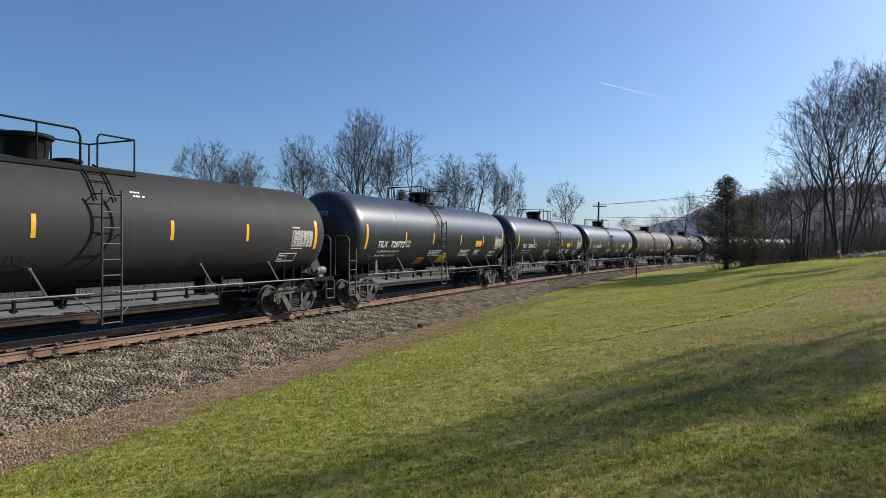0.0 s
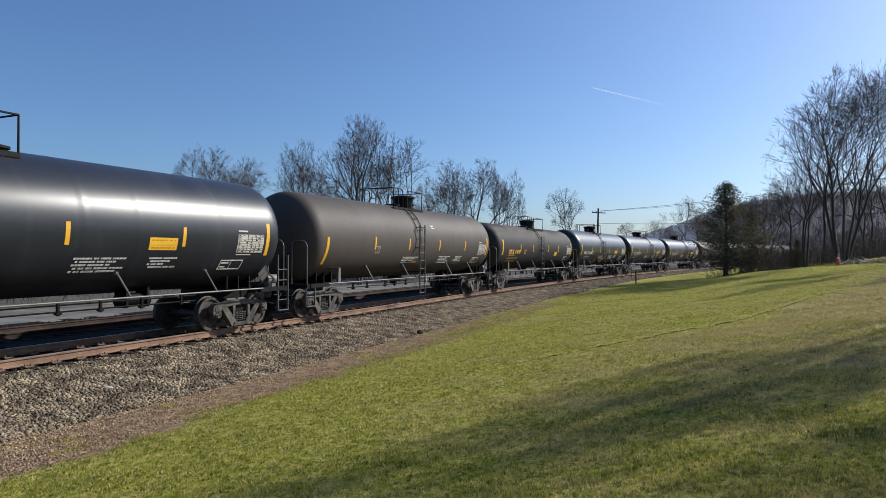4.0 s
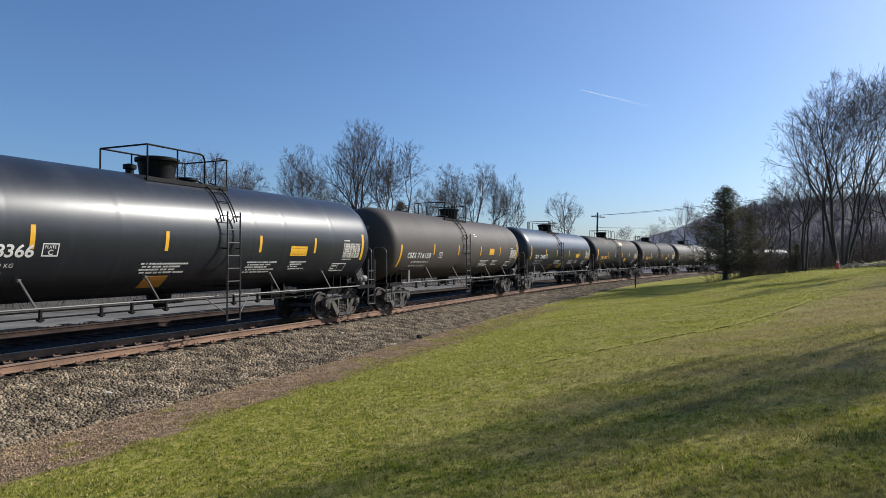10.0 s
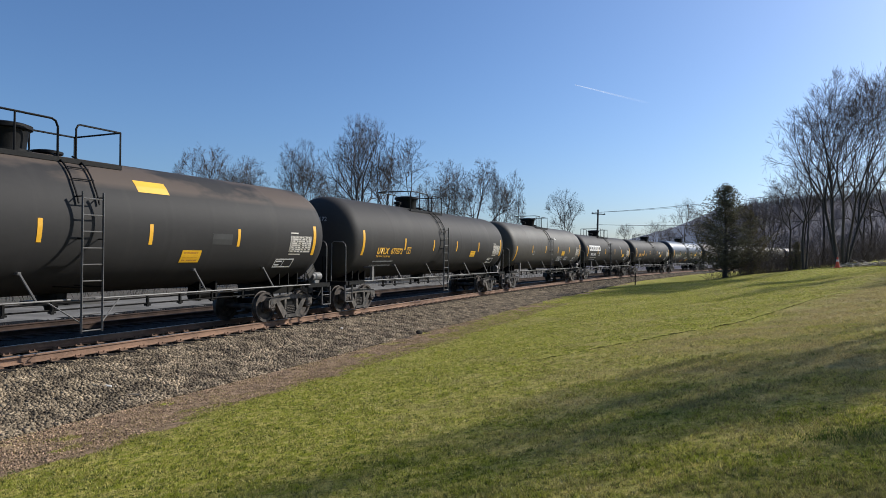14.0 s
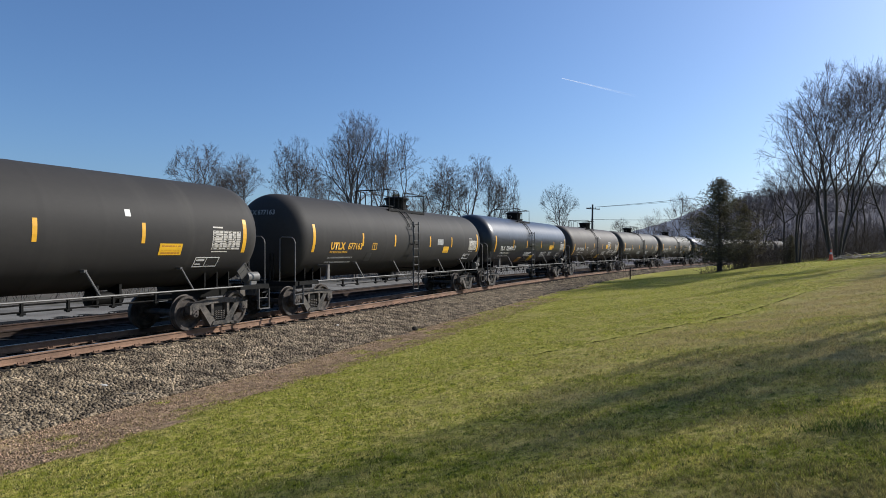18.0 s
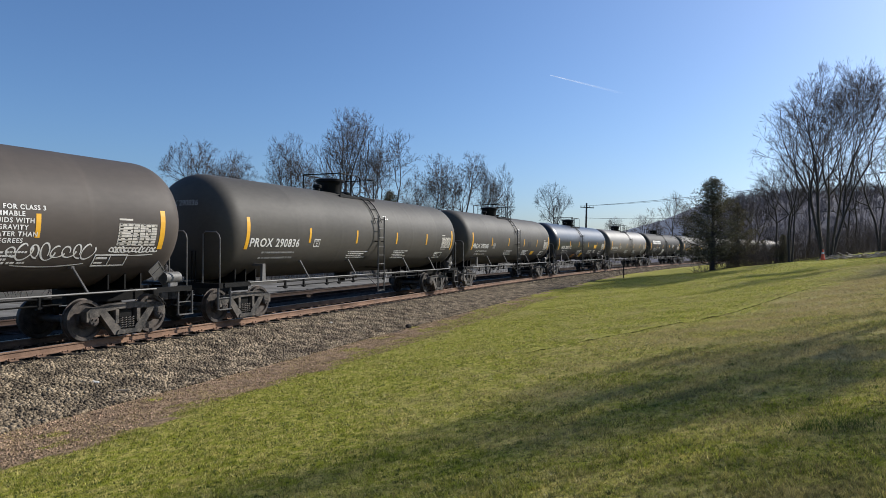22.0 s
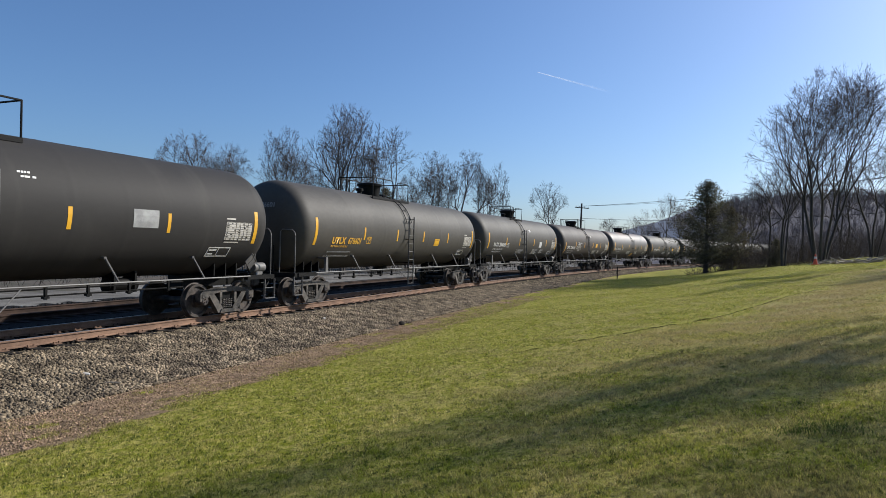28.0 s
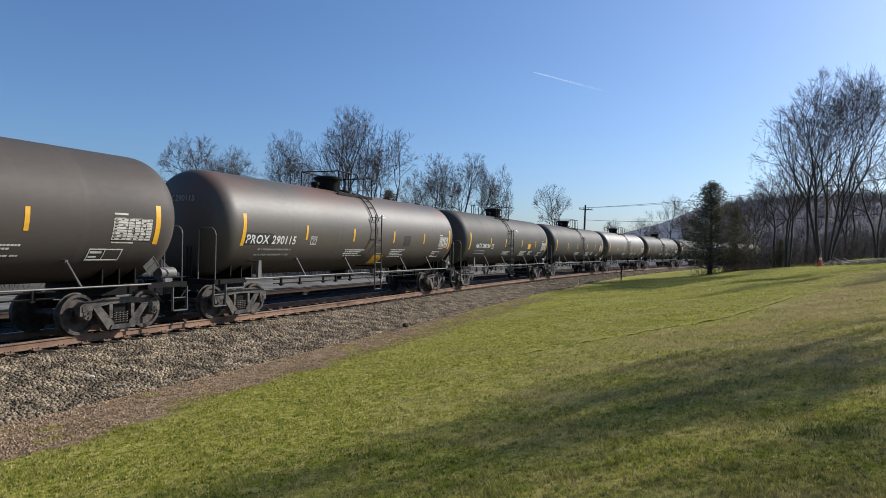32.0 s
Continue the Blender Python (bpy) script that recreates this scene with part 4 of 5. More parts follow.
def scrawl_mesh(x0, x1, z0, z1, seed, mat, r=0.016):
    """A sprayed scribble: one hasty looping stroke along the tank's side, with a sweep under it."""
    g, sh = random.Random(seed), Shape()
    h, mid = z1 - z0, (z0 + z1) / 2
    loops = max(2, round((x1 - x0) / (0.62 * h)))

    def stroke(pts, r):
        flat = [Vector(on_tank(x, arc(z), 0.004)) for x, z in pts]
        v = []
        for k, p in enumerate(flat):
            d = flat[min(k + 1, len(flat) - 1)] - flat[max(k - 1, 0)]
            a = arc(pts[k][1]) / RT
            o = d.cross(Vector((0, -math.cos(a), math.sin(a)))).normalized() * r * (0.7 + 0.5 * math.sin(k * 0.37) ** 2)
            v += [p - o, p + o]
        sh.add(v, [(2 * k, 2 * k + 1, 2 * k + 3, 2 * k + 2) for k in range(len(flat) - 1)])

    sizes = [g.uniform(0.55, 1.15) for _ in range(loops + 2)]
    leans = [g.uniform(-0.25, 0.4) for _ in range(loops + 2)]
    for part in range(loops):
        pts, n = [], 22
        for k in range(n + 1):
            t = k / n
            a = 6.283 * t * (1.05 if part % 2 else 0.8) + leans[part] * 3
            amp = 0.5 * h * sizes[part]
            x = x0 + (x1 - x0) * (part + 0.25 + 0.6 * t) / loops + 0.32 * h * math.cos(a)
            z = mid + amp * math.sin(a) * (1 - 0.35 * t)
            pts.append((x + leans[part] * (z - mid), z))
        stroke(pts, r)
    stroke([(x0 + (x1 - x0) * k / 20, z0 - 0.10 * h - 0.16 * h * math.sin(3.14 * k / 20)) for k in range(2, 20)], r * 0.8)
    return sh.mesh("graffiti", mat)


def logo(car, x0, x1, z0, z1):
    """The lessor's large white word mark as six plain block shapes."""
    w = (x1 - x0) / 6
    for i in range(6):
        a, b = x0 + i * w, x0 + (i + 1) * w - 0.07
        t = (b - a) * 0.27
        sh = Shape()
        patch(sh, a, a + t, z0, z1), patch(sh, b - t, b, z0, z1)
        patch(sh, a + t, b - t, z1 - 0.12, z1), patch(sh, a + t, b - t, z0, z0 + 0.12)
        place("word_mark", sh.mesh("word_mark", WHITE), car, None, "large white block shape")


T = dict(orange=1, yellow=1)
DARKINK = material("dark_spray_paint", (0.02, 0.02, 0.02), 0.6, 0, (0.03, 0.03, 0.03))
Y = dict(T, fam="Y")
O = dict(orange=1)
U = dict(fam="U", text=(-6.52, 1.1, 0.33, 2.14, 0.98), load=-6.5, plate=-3.7, pl="E", notes=0, phone=(3.03, 3.67, 2.0, 2.28), slogan=1)
V = dict(U, fam="V", text=(-6.45, 1.06, 0.33, 2.1, 0.97), load=-6.5, plate=-4.05, pl="C")
K = dict(fam="K", text=(-6.9, 0.92, 0.335, 2.11, 1.12), load=-6.4, plate=-3.8, notes=6, phone=(2.72, 3.44, 2.3, 2.63))
X = dict(fam="X", text=(-7.4, 1.17, 0.36, 2.12, 1.12), load=-6.75, plate=-4.25, phone=0, notes=3)
N = dict(fam="N", text=(-6.6, 0.98, 0.335, 2.16, 1.02), load=-6.55, plate=-4.15, phone=0)
DARK, PALE, BLANK = PAINT["matte"], WHITE, GREYINK
NOTFOR = "NOT FOR CLASS 3\nFLAMMABLE\nLIQUIDS WITH\nAPI GRAVITY\nGREATER THAN\n50 DEGREES"
CARS = [
    ("matte", "", "", "g", dict(fam="S", small=1, tag=((-2.6, -1.4, 1.7, 1.95, 3, DARKINK), (2.3, 3.6, 1.7, 1.9, 4, DARKINK)), phone=0, notes=0), "dull black tank car with faded graffiti"),
    ("gloss", "TILX", "728772", "w", Y, "glossy black tank car with white lettering and a yellow panel"),
    ("gloss", "TILX", "728556", "w", O, "glossy black tank car with white lettering and an orange panel"),
    ("gloss", "TILX", "729425", "w", dict(O, fam="Y"), "glossy black tank car with white lettering and an orange panel"),
    ("brown", "", "", "g", dict(fam="K", phone=0, patch=((-0.9, -0.5, 1.72, 1.8, ORANGE, "small orange label"),), tag=((3.3, 4.3, 1.7, 1.9, 31, GREYINK),)), "faded brown-black tank car with scrawled graffiti"),
    ("patchy", "UTLX", "674249", "y", dict(U, small=1), "dull black tank car with yellow lettering and faded patches on top"),
    ("gloss", "VMSX", "281104", "w", dict(Y, text=(-6.78, 1.13, 0.35, 2.11, 1.02)), "glossy black tank car with white lettering and a yellow panel"),
    ("gloss", "TILX", "728272", "w", dict(O, tag=((-4.0, -2.3, 1.5, 1.75, 8, GREYINK), (-0.55, 0.35, 1.65, 2.0, 9, WHITE))), "glossy black tank car with white lettering and sprayed graffiti"),
    ("gloss", "TILX", "728366", "w", O, "glossy black tank car with white lettering and an orange panel"),
    ("brown", "CBTX", "716150", "w", K, "faded brown tank car with white lettering"),
    ("gloss", "TILX", "728400", "w", Y, "glossy black tank car with white lettering and a yellow panel"),
    ("patchy", "UTLX", "678232", "y", dict(V, phone=(2.16, 2.79, 1.84, 2.14), patch=((3.08, 3.8, 2.3, 2.58, DARKINK, "black repaint patch"), (0.95, 1.85, 3.46, 3.74, LEMON, "yellow label high on the tank"))), "dull black tank car with yellow lettering and a faded brown top"),
    ("matte", "UTLX", "677572", "y", V, "dull black tank car with yellow lettering"),
    ("olive", "", "", "g", dict(fam="L", notes=6, phone=(2.4, 3.15, 2.1, 2.4)), "dusty dark grey tank car with a yellow panel"),
    ("matte", "PROX", "51082", "w", dict(fam="P", small=1, notes=0, phone=(4.6, 5.3, 1.98, 2.26), text=(-6.6, 0.8, 0.29, 2.11, 0.9), load=-6.65, plate=-4.1, logo=(-7.07, -3.6, 2.53, 3.0), patch=((-0.65, -0.5, 2.82, 2.98, PALE, "small white label"), (3.62, 3.77, 2.86, 3.02, PALE, "small white label"))), "dull black tank car with a large white word mark"),
    ("matte", "UTLX", "677163", "y", dict(U, small=1, patch=((2.3, 2.95, 2.35, 2.62, BLANK, "faded grey label"), (-4.0, -3.6, 1.7, 2.0, DARKINK, "black smudge"))), "dull dark grey tank car with yellow lettering"),
    ("gloss", "TILX", "728470", "w", Y, "glossy black tank car with white lettering and a yellow panel"),
    ("brown", "CBTX", "728526", "w", dict(K, yellow=1, phone=(2.72, 3.3, 2.27, 2.65), tag=((-2.15, -0.97, 1.6, 2.22, 12, WHITE), (-3.7, -3.05, 1.55, 1.95, 15, GREYINK), (6.15, 7.45, 1.94, 2.1, 13, WHITE), (3.9, 5.75, 1.78, 2.16, 14, WHITE)),
        words=((NOTFOR, 0.13, 3.4, 2.80, WHITE, 0, 0.003, 1.15),)), "faded brown tank car with white lettering and graffiti"),
    ("olive", "PROX", "290836", "w", X, "dusty grey tank car with white lettering"),
    ("olive", "PROX", "290286", "w", dict(X, patch=((2.55, 3.17, 2.14, 2.58, DARKINK, "black repaint patch"), (3.64, 4.29, 1.7, 1.94, LEMON, "yellow panel"))), "dusty grey tank car with white lettering and a black patch"),
    ("gloss", "VMSX", "280676", "w", dict(Y, text=(-6.78, 1.13, 0.35, 2.11, 1.02)), "glossy black tank car with white lettering and a yellow panel"),
    ("tan", "PROX", "290642", "w", X, "dusty tan tank car with white lettering"),
    ("matte", "PROX", "53175", "w", dict(fam="S", notes=0, text=(-6.35, 1.0, 0.31, 2.1, 0.95), load=-6.4, plate=-3.8, logo=(-6.6, -2.85, 2.79, 3.22), phone=0, patch=((-1.8, -0.72, 1.4, 2.1, PALE, "large white placard with small writing"), (3.24, 3.97, 2.36, 2.78, BLANK, "grey blanked-out patch"))), "dull black tank car with a large white word mark"),
    ("olive", "UTLX", "676601", "y", dict(V, phone=(2.45, 3.0, 2.1, 2.42), pl="E"), "dusty grey tank car with yellow lettering and a yellow panel"),
    ("olive", "NATX", "284065", "w", dict(N, patch=((2.98, 3.58, 2.15, 2.55, PALE, "white panel"), (-5.3, -4.5, 1.65, 1.92, DARKINK, "black repaint patch"))), "dusty black tank car with white lettering and a white panel"),
    ("brown", "CBTX", "728666", "w", dict(K, fam="L", text=(-7.05, 1.0, 0.36, 2.11, 1.12), load=-6.7, plate=-4.2, phone=(2.4, 3.02, 2.28, 2.66),
        words=((NOTFOR, 0.135, -3.8, 2.60, WHITE, 0, 0.003, 1.12),)), "faded brown tank car with white lettering"),
    ("rusty", "PROX", "290115", "w", dict(X, yellow=1, patch=((-7.45, -6.2, 2.08, 2.42, DARKINK, "black patch behind the lettering"), (2.55, 3.17, 2.14, 2.58, DARKINK, "black repaint patch"))), "dusty grey tank car with a rust-stained top"),
    ("olive", "NATX", "284136", "w", dict(N, patch=((3.0, 3.6, 2.15, 2.5, LEMON, "yellow panel"),)), "dusty pale grey tank car with white lettering"),
    ("olive", "", "", "g", dict(fam="X", phone=0), "dusty dark grey tank car"),
    ("tan", "", "", "g", dict(fam="X", phone=0), "dusty tan tank car"),
    ("olive", "", "", "g", dict(fam="K", phone=0), "dusty grey tank car"),
    ("matte", "", "", "g", dict(fam="U", phone=0), "dull black tank car"),
    ("gloss", "", "", "g", {}, "glossy black tank car"),
    ("olive", "", "", "g", dict(fam="X", phone=0), "dusty grey tank car"),
]
TRAIN = [tank_car(c) for c in CARS]
PITCH = 18.1


# ---- trees ----
def rods_mesh(name, items, sides, mat):
    """Many tapered rods, given as start, end and two radii, in one mesh."""
    n = len(items)
    arr = np.array([(*a, *b, ra, rb) for a, b, ra, rb in items], float)
    a, b, ra, rb = arr[:, 0:3], arr[:, 3:6], arr[:, 6], arr[:, 7]
    d = b - a
    d /= np.linalg.norm(d, axis=1)[:, None] + 1e-9
    h = np.where(np.abs(d[:, 2:3]) > 0.8, np.array([[1.0, 0, 0]]), np.array([[0, 0, 1.0]]))
    u = np.cross(d, h)
    u /= np.linalg.norm(u, axis=1)[:, None] + 1e-9
    w = np.cross(d, u)
    ang = np.arange(sides) * 6.2831853 / sides
    ring = u[:, None] * np.cos(ang)[None, :, None] + w[:, None] * np.sin(ang)[None, :, None]
    v = np.concatenate([a[:, None] + ring * ra[:, None, None], b[:, None] + ring * rb[:, None, None]], 1).reshape(-1, 3)
    k = np.arange(sides)
    f = np.stack([k, (k + 1) % sides, sides + (k + 1) % sides, sides + k], -1)
    return array_mesh(name, v, (f[None] + 2 * sides * np.arange(n)[:, None, None]).reshape(-1, 4), mat)


def bare_tree(seed, lobes, stems=1, splay=0.0, fork=0.28, first=0.17, girth=0.017, small=0.032, shrink=0.86, twigs=2, up=0.05, wedge=(26, 46)):
    """A leafless tree one metre high that forks again and again and stops at the crown's outline. lobes: centre and half
    axes of the crown's parts. stems: trunks from one root, leaning out by splay. Two meshes."""
    g = random.Random(seed)
    thick, thin = [], []

    def inside(p):
        return any(((p.x - c[0]) / c[3]) ** 2 + ((p.y - c[1]) / c[4]) ** 2 + ((p.z - c[2]) / c[5]) ** 2 < 1 for c in lobes)

    def turned(d, deg, a):
        o = Matrix.Rotation(a, 3, d) @ d.orthogonal().normalized()
        return (d * math.cos(radians(deg)) + o * math.sin(radians(deg))).normalized()

    def rod(p, q, ra, rb):
        (thick if rb > 0.0026 else thin).append((p, q, max(ra, 0.00055), max(rb, 0.0004)))

    def spray(p, d, length):
        for k in range(2):
            e = turned(d, g.uniform(8, 34), g.uniform(0, 6.28))
            q = p + e * length * g.uniform(0.6, 1.2)
            rod(p, q, 0.0005, 0.0003)
            a = p.lerp(q, g.uniform(0.3, 0.7))
            rod(a, a + turned(e, g.uniform(25, 45), g.uniform(0, 6.28)) * length * 0.5, 0.0004, 0.0003)

    def grow(p, d, length, r, level):
        for i in range(3):
            d = (d + Vector((g.gauss(0, 1), g.gauss(0, 1), g.gauss(0, 1))) * 0.075 + Vector((0, 0, up))).normalized()
            q = p + d * length / 3
            rod(p, q, r, r * 0.95)
            if level > 1:
                for _ in range(twigs):
                    if g.random() < 0.16:
                        spray(p.lerp(q, g.random()), turned(d, g.uniform(35, 60), g.uniform(0, 6.28)), small * g.uniform(0.7, 1.5))
            p, r = q, r * 0.95
            if level > 0 and not inside(p):
                spray(p, d, small)
                return
        if length < small:
            spray(p, d, small)
            return
        a, n = g.uniform(0, 6.28), 3 if g.random() < 0.38 or level == 0 else 2
        for k in range(n):
            lead = k == 0
            e = turned(d, g.uniform(8, 22) if lead else g.uniform(*wedge), a + 6.28 * k / n + g.uniform(-0.4, 0.4))
            grow(p, e, length * shrink * (g.uniform(0.9, 1.08) if lead else g.uniform(0.72, 1.0)), r * (0.86 if lead else 0.66), level + 1)

    for k in range(stems):
        a = 6.283 * k / stems + g.random()
        lean = splay * g.uniform(0.5, 1.2) if stems > 1 else 0.02
        d = Vector((math.cos(a) * lean, math.sin(a) * lean, 1)).normalized()
        p = Vector((math.cos(a) * 0.014, math.sin(a) * 0.014, 0)) * (stems > 1) + Vector((0, 0, -0.03))
        r, top = girth * (1 if stems == 1 else g.uniform(0.6, 0.85)), fork * g.uniform(0.9, 1.15)
        for i in range(4):
            d = (d + Vector((g.gauss(0, 1), g.gauss(0, 1), 0)) * 0.03).normalized()
            q = p + d * (top + 0.03) / 4
            rod(p, q, r * (1.25 if i == 0 else 1), r * 0.96)
            p, r = q, r * 0.96
        grow(p, d, first, r, 0)
    f = 1 / max(i[1].z for i in thin)
    fix = lambda items: [(a * f, b * f, ra * f, rb * f) for a, b, ra, rb in items]
    return rods_mesh("trunk", fix(thick), 6, BARK), rods_mesh("crown", fix(thin), 3, TWIG)


# crowns reach about 0.34 of the height to each side
TREES = {
    "round": bare_tree(11, [(0, 0, 0.60, 0.34, 0.34, 0.38)], 1, 0, 0.18, 0.15, 0.016, 0.036),
    "round_b": bare_tree(19, [(-0.10, 0, 0.62, 0.26, 0.28, 0.36), (0.12, 0.03, 0.58, 0.24, 0.28, 0.36)], 3, 0.35, 0.16, 0.16, 0.016, 0.042),
    "tall": bare_tree(23, [(0, 0, 0.70, 0.27, 0.27, 0.30), (-0.13, 0, 0.5, 0.22, 0.24, 0.22), (0.15, 0.05, 0.5, 0.2, 0.24, 0.22)], 2, 0.12, 0.28, 0.16, 0.017, 0.044),
    "oval": bare_tree(37, [(0, 0, 0.60, 0.32, 0.32, 0.40)], 2, 0.15, 0.2, 0.15, 0.016, 0.04),
    "wood": bare_tree(41, [(0, 0, 0.62, 0.31, 0.31, 0.38)], 1, 0, 0.3, 0.16, 0.013, 0.045, 0.86),
    "wood_b": bare_tree(57, [(-0.08, 0, 0.62, 0.24, 0.28, 0.38), (0.13, 0, 0.55, 0.2, 0.24, 0.32)], 3, 0.16, 0.24, 0.15, 0.013, 0.05, 0.86, 1),
    "grove": bare_tree(71, [(0.06, 0, 0.64, 0.22, 0.26, 0.36), (-0.15, 0, 0.46, 0.22, 0.24, 0.32), (0.17, 0.03, 0.48, 0.16, 0.22, 0.32)], 8, 0.24, 0.16, 0.18, 0.0105, 0.05, 0.85, 1, 0.07, (20, 42)),
    "shade": bare_tree(83, [(0, 0, 0.64, 0.33, 0.33, 0.36)], 1, 0, 0.32, 0.15, 0.017, 0.038),
}


def height_at(x, y):
    return float(ground_z(np.array([float(x)]), np.array([float(y)]))[0])


def tree(kind, px, dist, top, turn, label, half, group="leafless trees"):
    """A tree dist metres ahead, px of that to the side, whose top rises to a slope of top above the eye; its crown
    reaches half metres to each side."""
    x, y = px * dist, dist
    z = height_at(x, y)
    height = EYE[2] + top * dist - z
    w = half / 0.34
    ob = tagged(new("bare_tree"), label, "tree", group)
    ob.matrix_basis = Matrix.Translation((x, y, z)) @ Matrix.Rotation(radians(turn), 4, "Z") @ Matrix.Diagonal((w, w, height, 1))
    place("trunk", TREES[kind][0], ob)
    place("crown", TREES[kind][1], ob)
    return ob


for kind, px, d, top, turn, half in (("round", -0.341, 62, 0.172, 150, 4.4), ("round_b", -0.310, 70, 0.160, 40, 4.2), ("oval", -0.222, 68, 0.180, 80, 3.6), ("tall", -0.128, 60, 0.217, 30, 4.4), ("round_b", -0.082, 64, 0.197, 10, 4.9),
                                     ("oval", 0.005, 72, 0.150, 140, 3.6), ("round", 0.046, 70, 0.155, 20, 4.0), ("round_b", 0.085, 74, 0.136, 200, 2.7), ("round", 0.192, 95, 0.108, 100, 3.4), ("wood", -0.165, 76, 0.12, 15, 4.0), ("wood_b", -0.03, 80, 0.11, 55, 4.0),
                                     ("wood", 0.285, 150, 0.052, 40, 3.6), ("wood_b", 0.330, 150, 0.066, 160, 4.0), ("wood", 0.372, 140, 0.092, 250, 3.8), ("oval", 0.395, 150, 0.075, 10, 4.0), ("round", 0.35, 170, 0.048, 50, 4.0)):
    tree(kind, px, d, top, turn, "leafless grey-brown tree beyond the railway", half)
for kind, px, d, top, turn, half in (("grove", 0.614, 52, 0.298, 0, 5.9), ("wood_b", 0.555, 53, 0.175, 60, 3.6), ("wood", 0.535, 60, 0.125, 20, 3.0), ("wood_b", 0.50, 66, 0.095, 100, 3.0),
                                     ("wood", 0.585, 62, 0.20, 210, 3.6), ("wood_b", 0.70, 54, 0.20, 300, 4.0), ("wood", 0.77, 52, 0.21, 15, 4.0), ("wood", 0.47, 74, 0.09, 75, 3.0), ("wood_b", 0.65, 66, 0.16, 280, 4.0)):
    tree(kind, px, d, top, turn, "tall leafless tree at the wood's edge above the lawn", half)
# trees beside the lawn whose shade falls across it
for kind, x, y, h, turn, half in (("oval", 21.4, 18.2, 16.0, 40, 2.2), ("shade", 23.5, 11.3, 14.0, 10, 2.9), ("oval", 33.9, 33.7, 13.0, 60, 1.6), ("tall", 32.9, 37.7, 14.0, 160, 1.8), ("oval", 34.2, 42.2, 13.5, 250, 1.6), ("shade", 26.4, 10.1, 14.0, 120, 3.4), ("shade", 29.3, 4.8, 15.0, 200, 3.8), ("shade", 20.2, 15.2, 13.0, 300, 2.4)):
    tree(kind, x / y, y, (h + height_at(x, y) - EYE[2]) / y, turn, "leafless tree beside the lawn, casting long shade", half)


LEAF = material("dark_cedar_leaf", (0.095, 0.097, 0.062), 0.85, 0, (0.145, 0.122, 0.082), 0.9, (0.35, 0.7), 8, island=0.4, spec=0.15, thin=0.35)
RUSSET = material("brown_cedar_leaf", (0.12, 0.098, 0.055), 0.85, 0, (0.085, 0.08, 0.042), 0.9, (0.35, 0.7), 8, island=0.4, spec=0.15, thin=0.35)


def cedar_meshes(seed, leaf, n_limb=95, leaves=215, base=0.07):
    """An evergreen one metre high: trunk, rising limbs, and a ragged see-through crown of many small leaf sprays."""
    g = np.random.RandomState(seed)
    rods, pts = [((0, 0, -0.02), (0.01, 0.0, 0.5), 0.018, 0.012), ((0.01, 0, 0.5), (0.0, 0.01, 0.97), 0.012, 0.002)], []
    for i in range(n_limb):
        h = base + (0.985 - base) * (i + g.rand()) / n_limb
        reach = 0.36 * (1 - h) ** 0.8 * min(1, 0.6 + 1.8 * h) * (0.5 + 0.6 * g.rand()) + 0.006
        a = i * 2.4 + g.rand()
        lift = 0.35 + 0.5 * g.rand()
        root = np.array([0.0, 0.0, h - 0.03])
        mid = root + np.array([math.cos(a) * reach * 0.55, math.sin(a) * reach * 0.55, reach * lift * 0.35])
        tip = root + np.array([math.cos(a + 0.2) * reach, math.sin(a + 0.2) * reach, reach * lift])
        rods += [(tuple(root), tuple(mid), 0.006, 0.003), (tuple(mid), tuple(tip), 0.003, 0.001)]
        m = int(leaves * (0.25 + reach * 4))
        f = 0.3 + 0.75 * g.rand(m) ** 0.8
        along = np.where(f[:, None] < 0.55, root + (mid - root) * (f / 0.55)[:, None], mid + (tip - mid) * ((f - 0.55) / 0.45)[:, None])
        tuft = g.randint(0, 9, m)
        off = g.randn(9, 3) * 0.020 * (0.5 + reach * 3)
        pts.append(along + off[tuft] + g.randn(m, 3) * 0.009)
    c = np.concatenate(pts)
    n = len(c)
    d = g.randn(n, 3) + np.array([0, 0, 0.5])
    d /= np.linalg.norm(d, axis=1)[:, None]
    side = np.cross(d, g.randn(n, 3))
    side /= np.linalg.norm(side, axis=1)[:, None] + 1e-9
    v = np.stack([c - side * 0.0032, c + side * 0.0032, c + d * (0.012 + 0.010 * g.rand(n, 1))], 1)
    f = np.arange(3 * n).reshape(-1, 3)
    return rods_mesh("trunk", rods, 6, BARK), array_mesh("crown", v.reshape(-1, 3), f, leaf)


def evergreen(name, me, px, dist, top, turn, wide, label):
    x, y = px * dist, dist
    z = height_at(x, y)
    h = EYE[2] + top * dist - z
    ob = tagged(new(name), label, "evergreen tree")
    ob.matrix_basis = Matrix.Translation((x, y, z)) @ Matrix.Rotation(radians(turn), 4, "Z") @ Matrix.Diagonal((h * wide, h * wide, h, 1))
    place("trunk", me[0], ob)
    place("crown", me[1], ob)


CEDAR, BROWN = cedar_meshes(5, LEAF), cedar_meshes(8, RUSSET, 80, 150, 0.02)
evergreen("cedar_tree", CEDAR, 0.434, 55, 0.115, 20, 1.5, "dark ragged cedar at the end of the lawn")
evergreen("cedar_tree", CEDAR, -0.066, 74, 0.092, 100, 1.2, "dark evergreen behind the railway")
evergreen("cedar_tree", CEDAR, 0.545, 54, 0.025, 200, 1.3, "low dark evergreen shrub among bare brush")
evergreen("evergreen_shrub", BROWN, 0.474, 55, 0.075, 60, 0.9, "brown-green shrub beside the cedar")


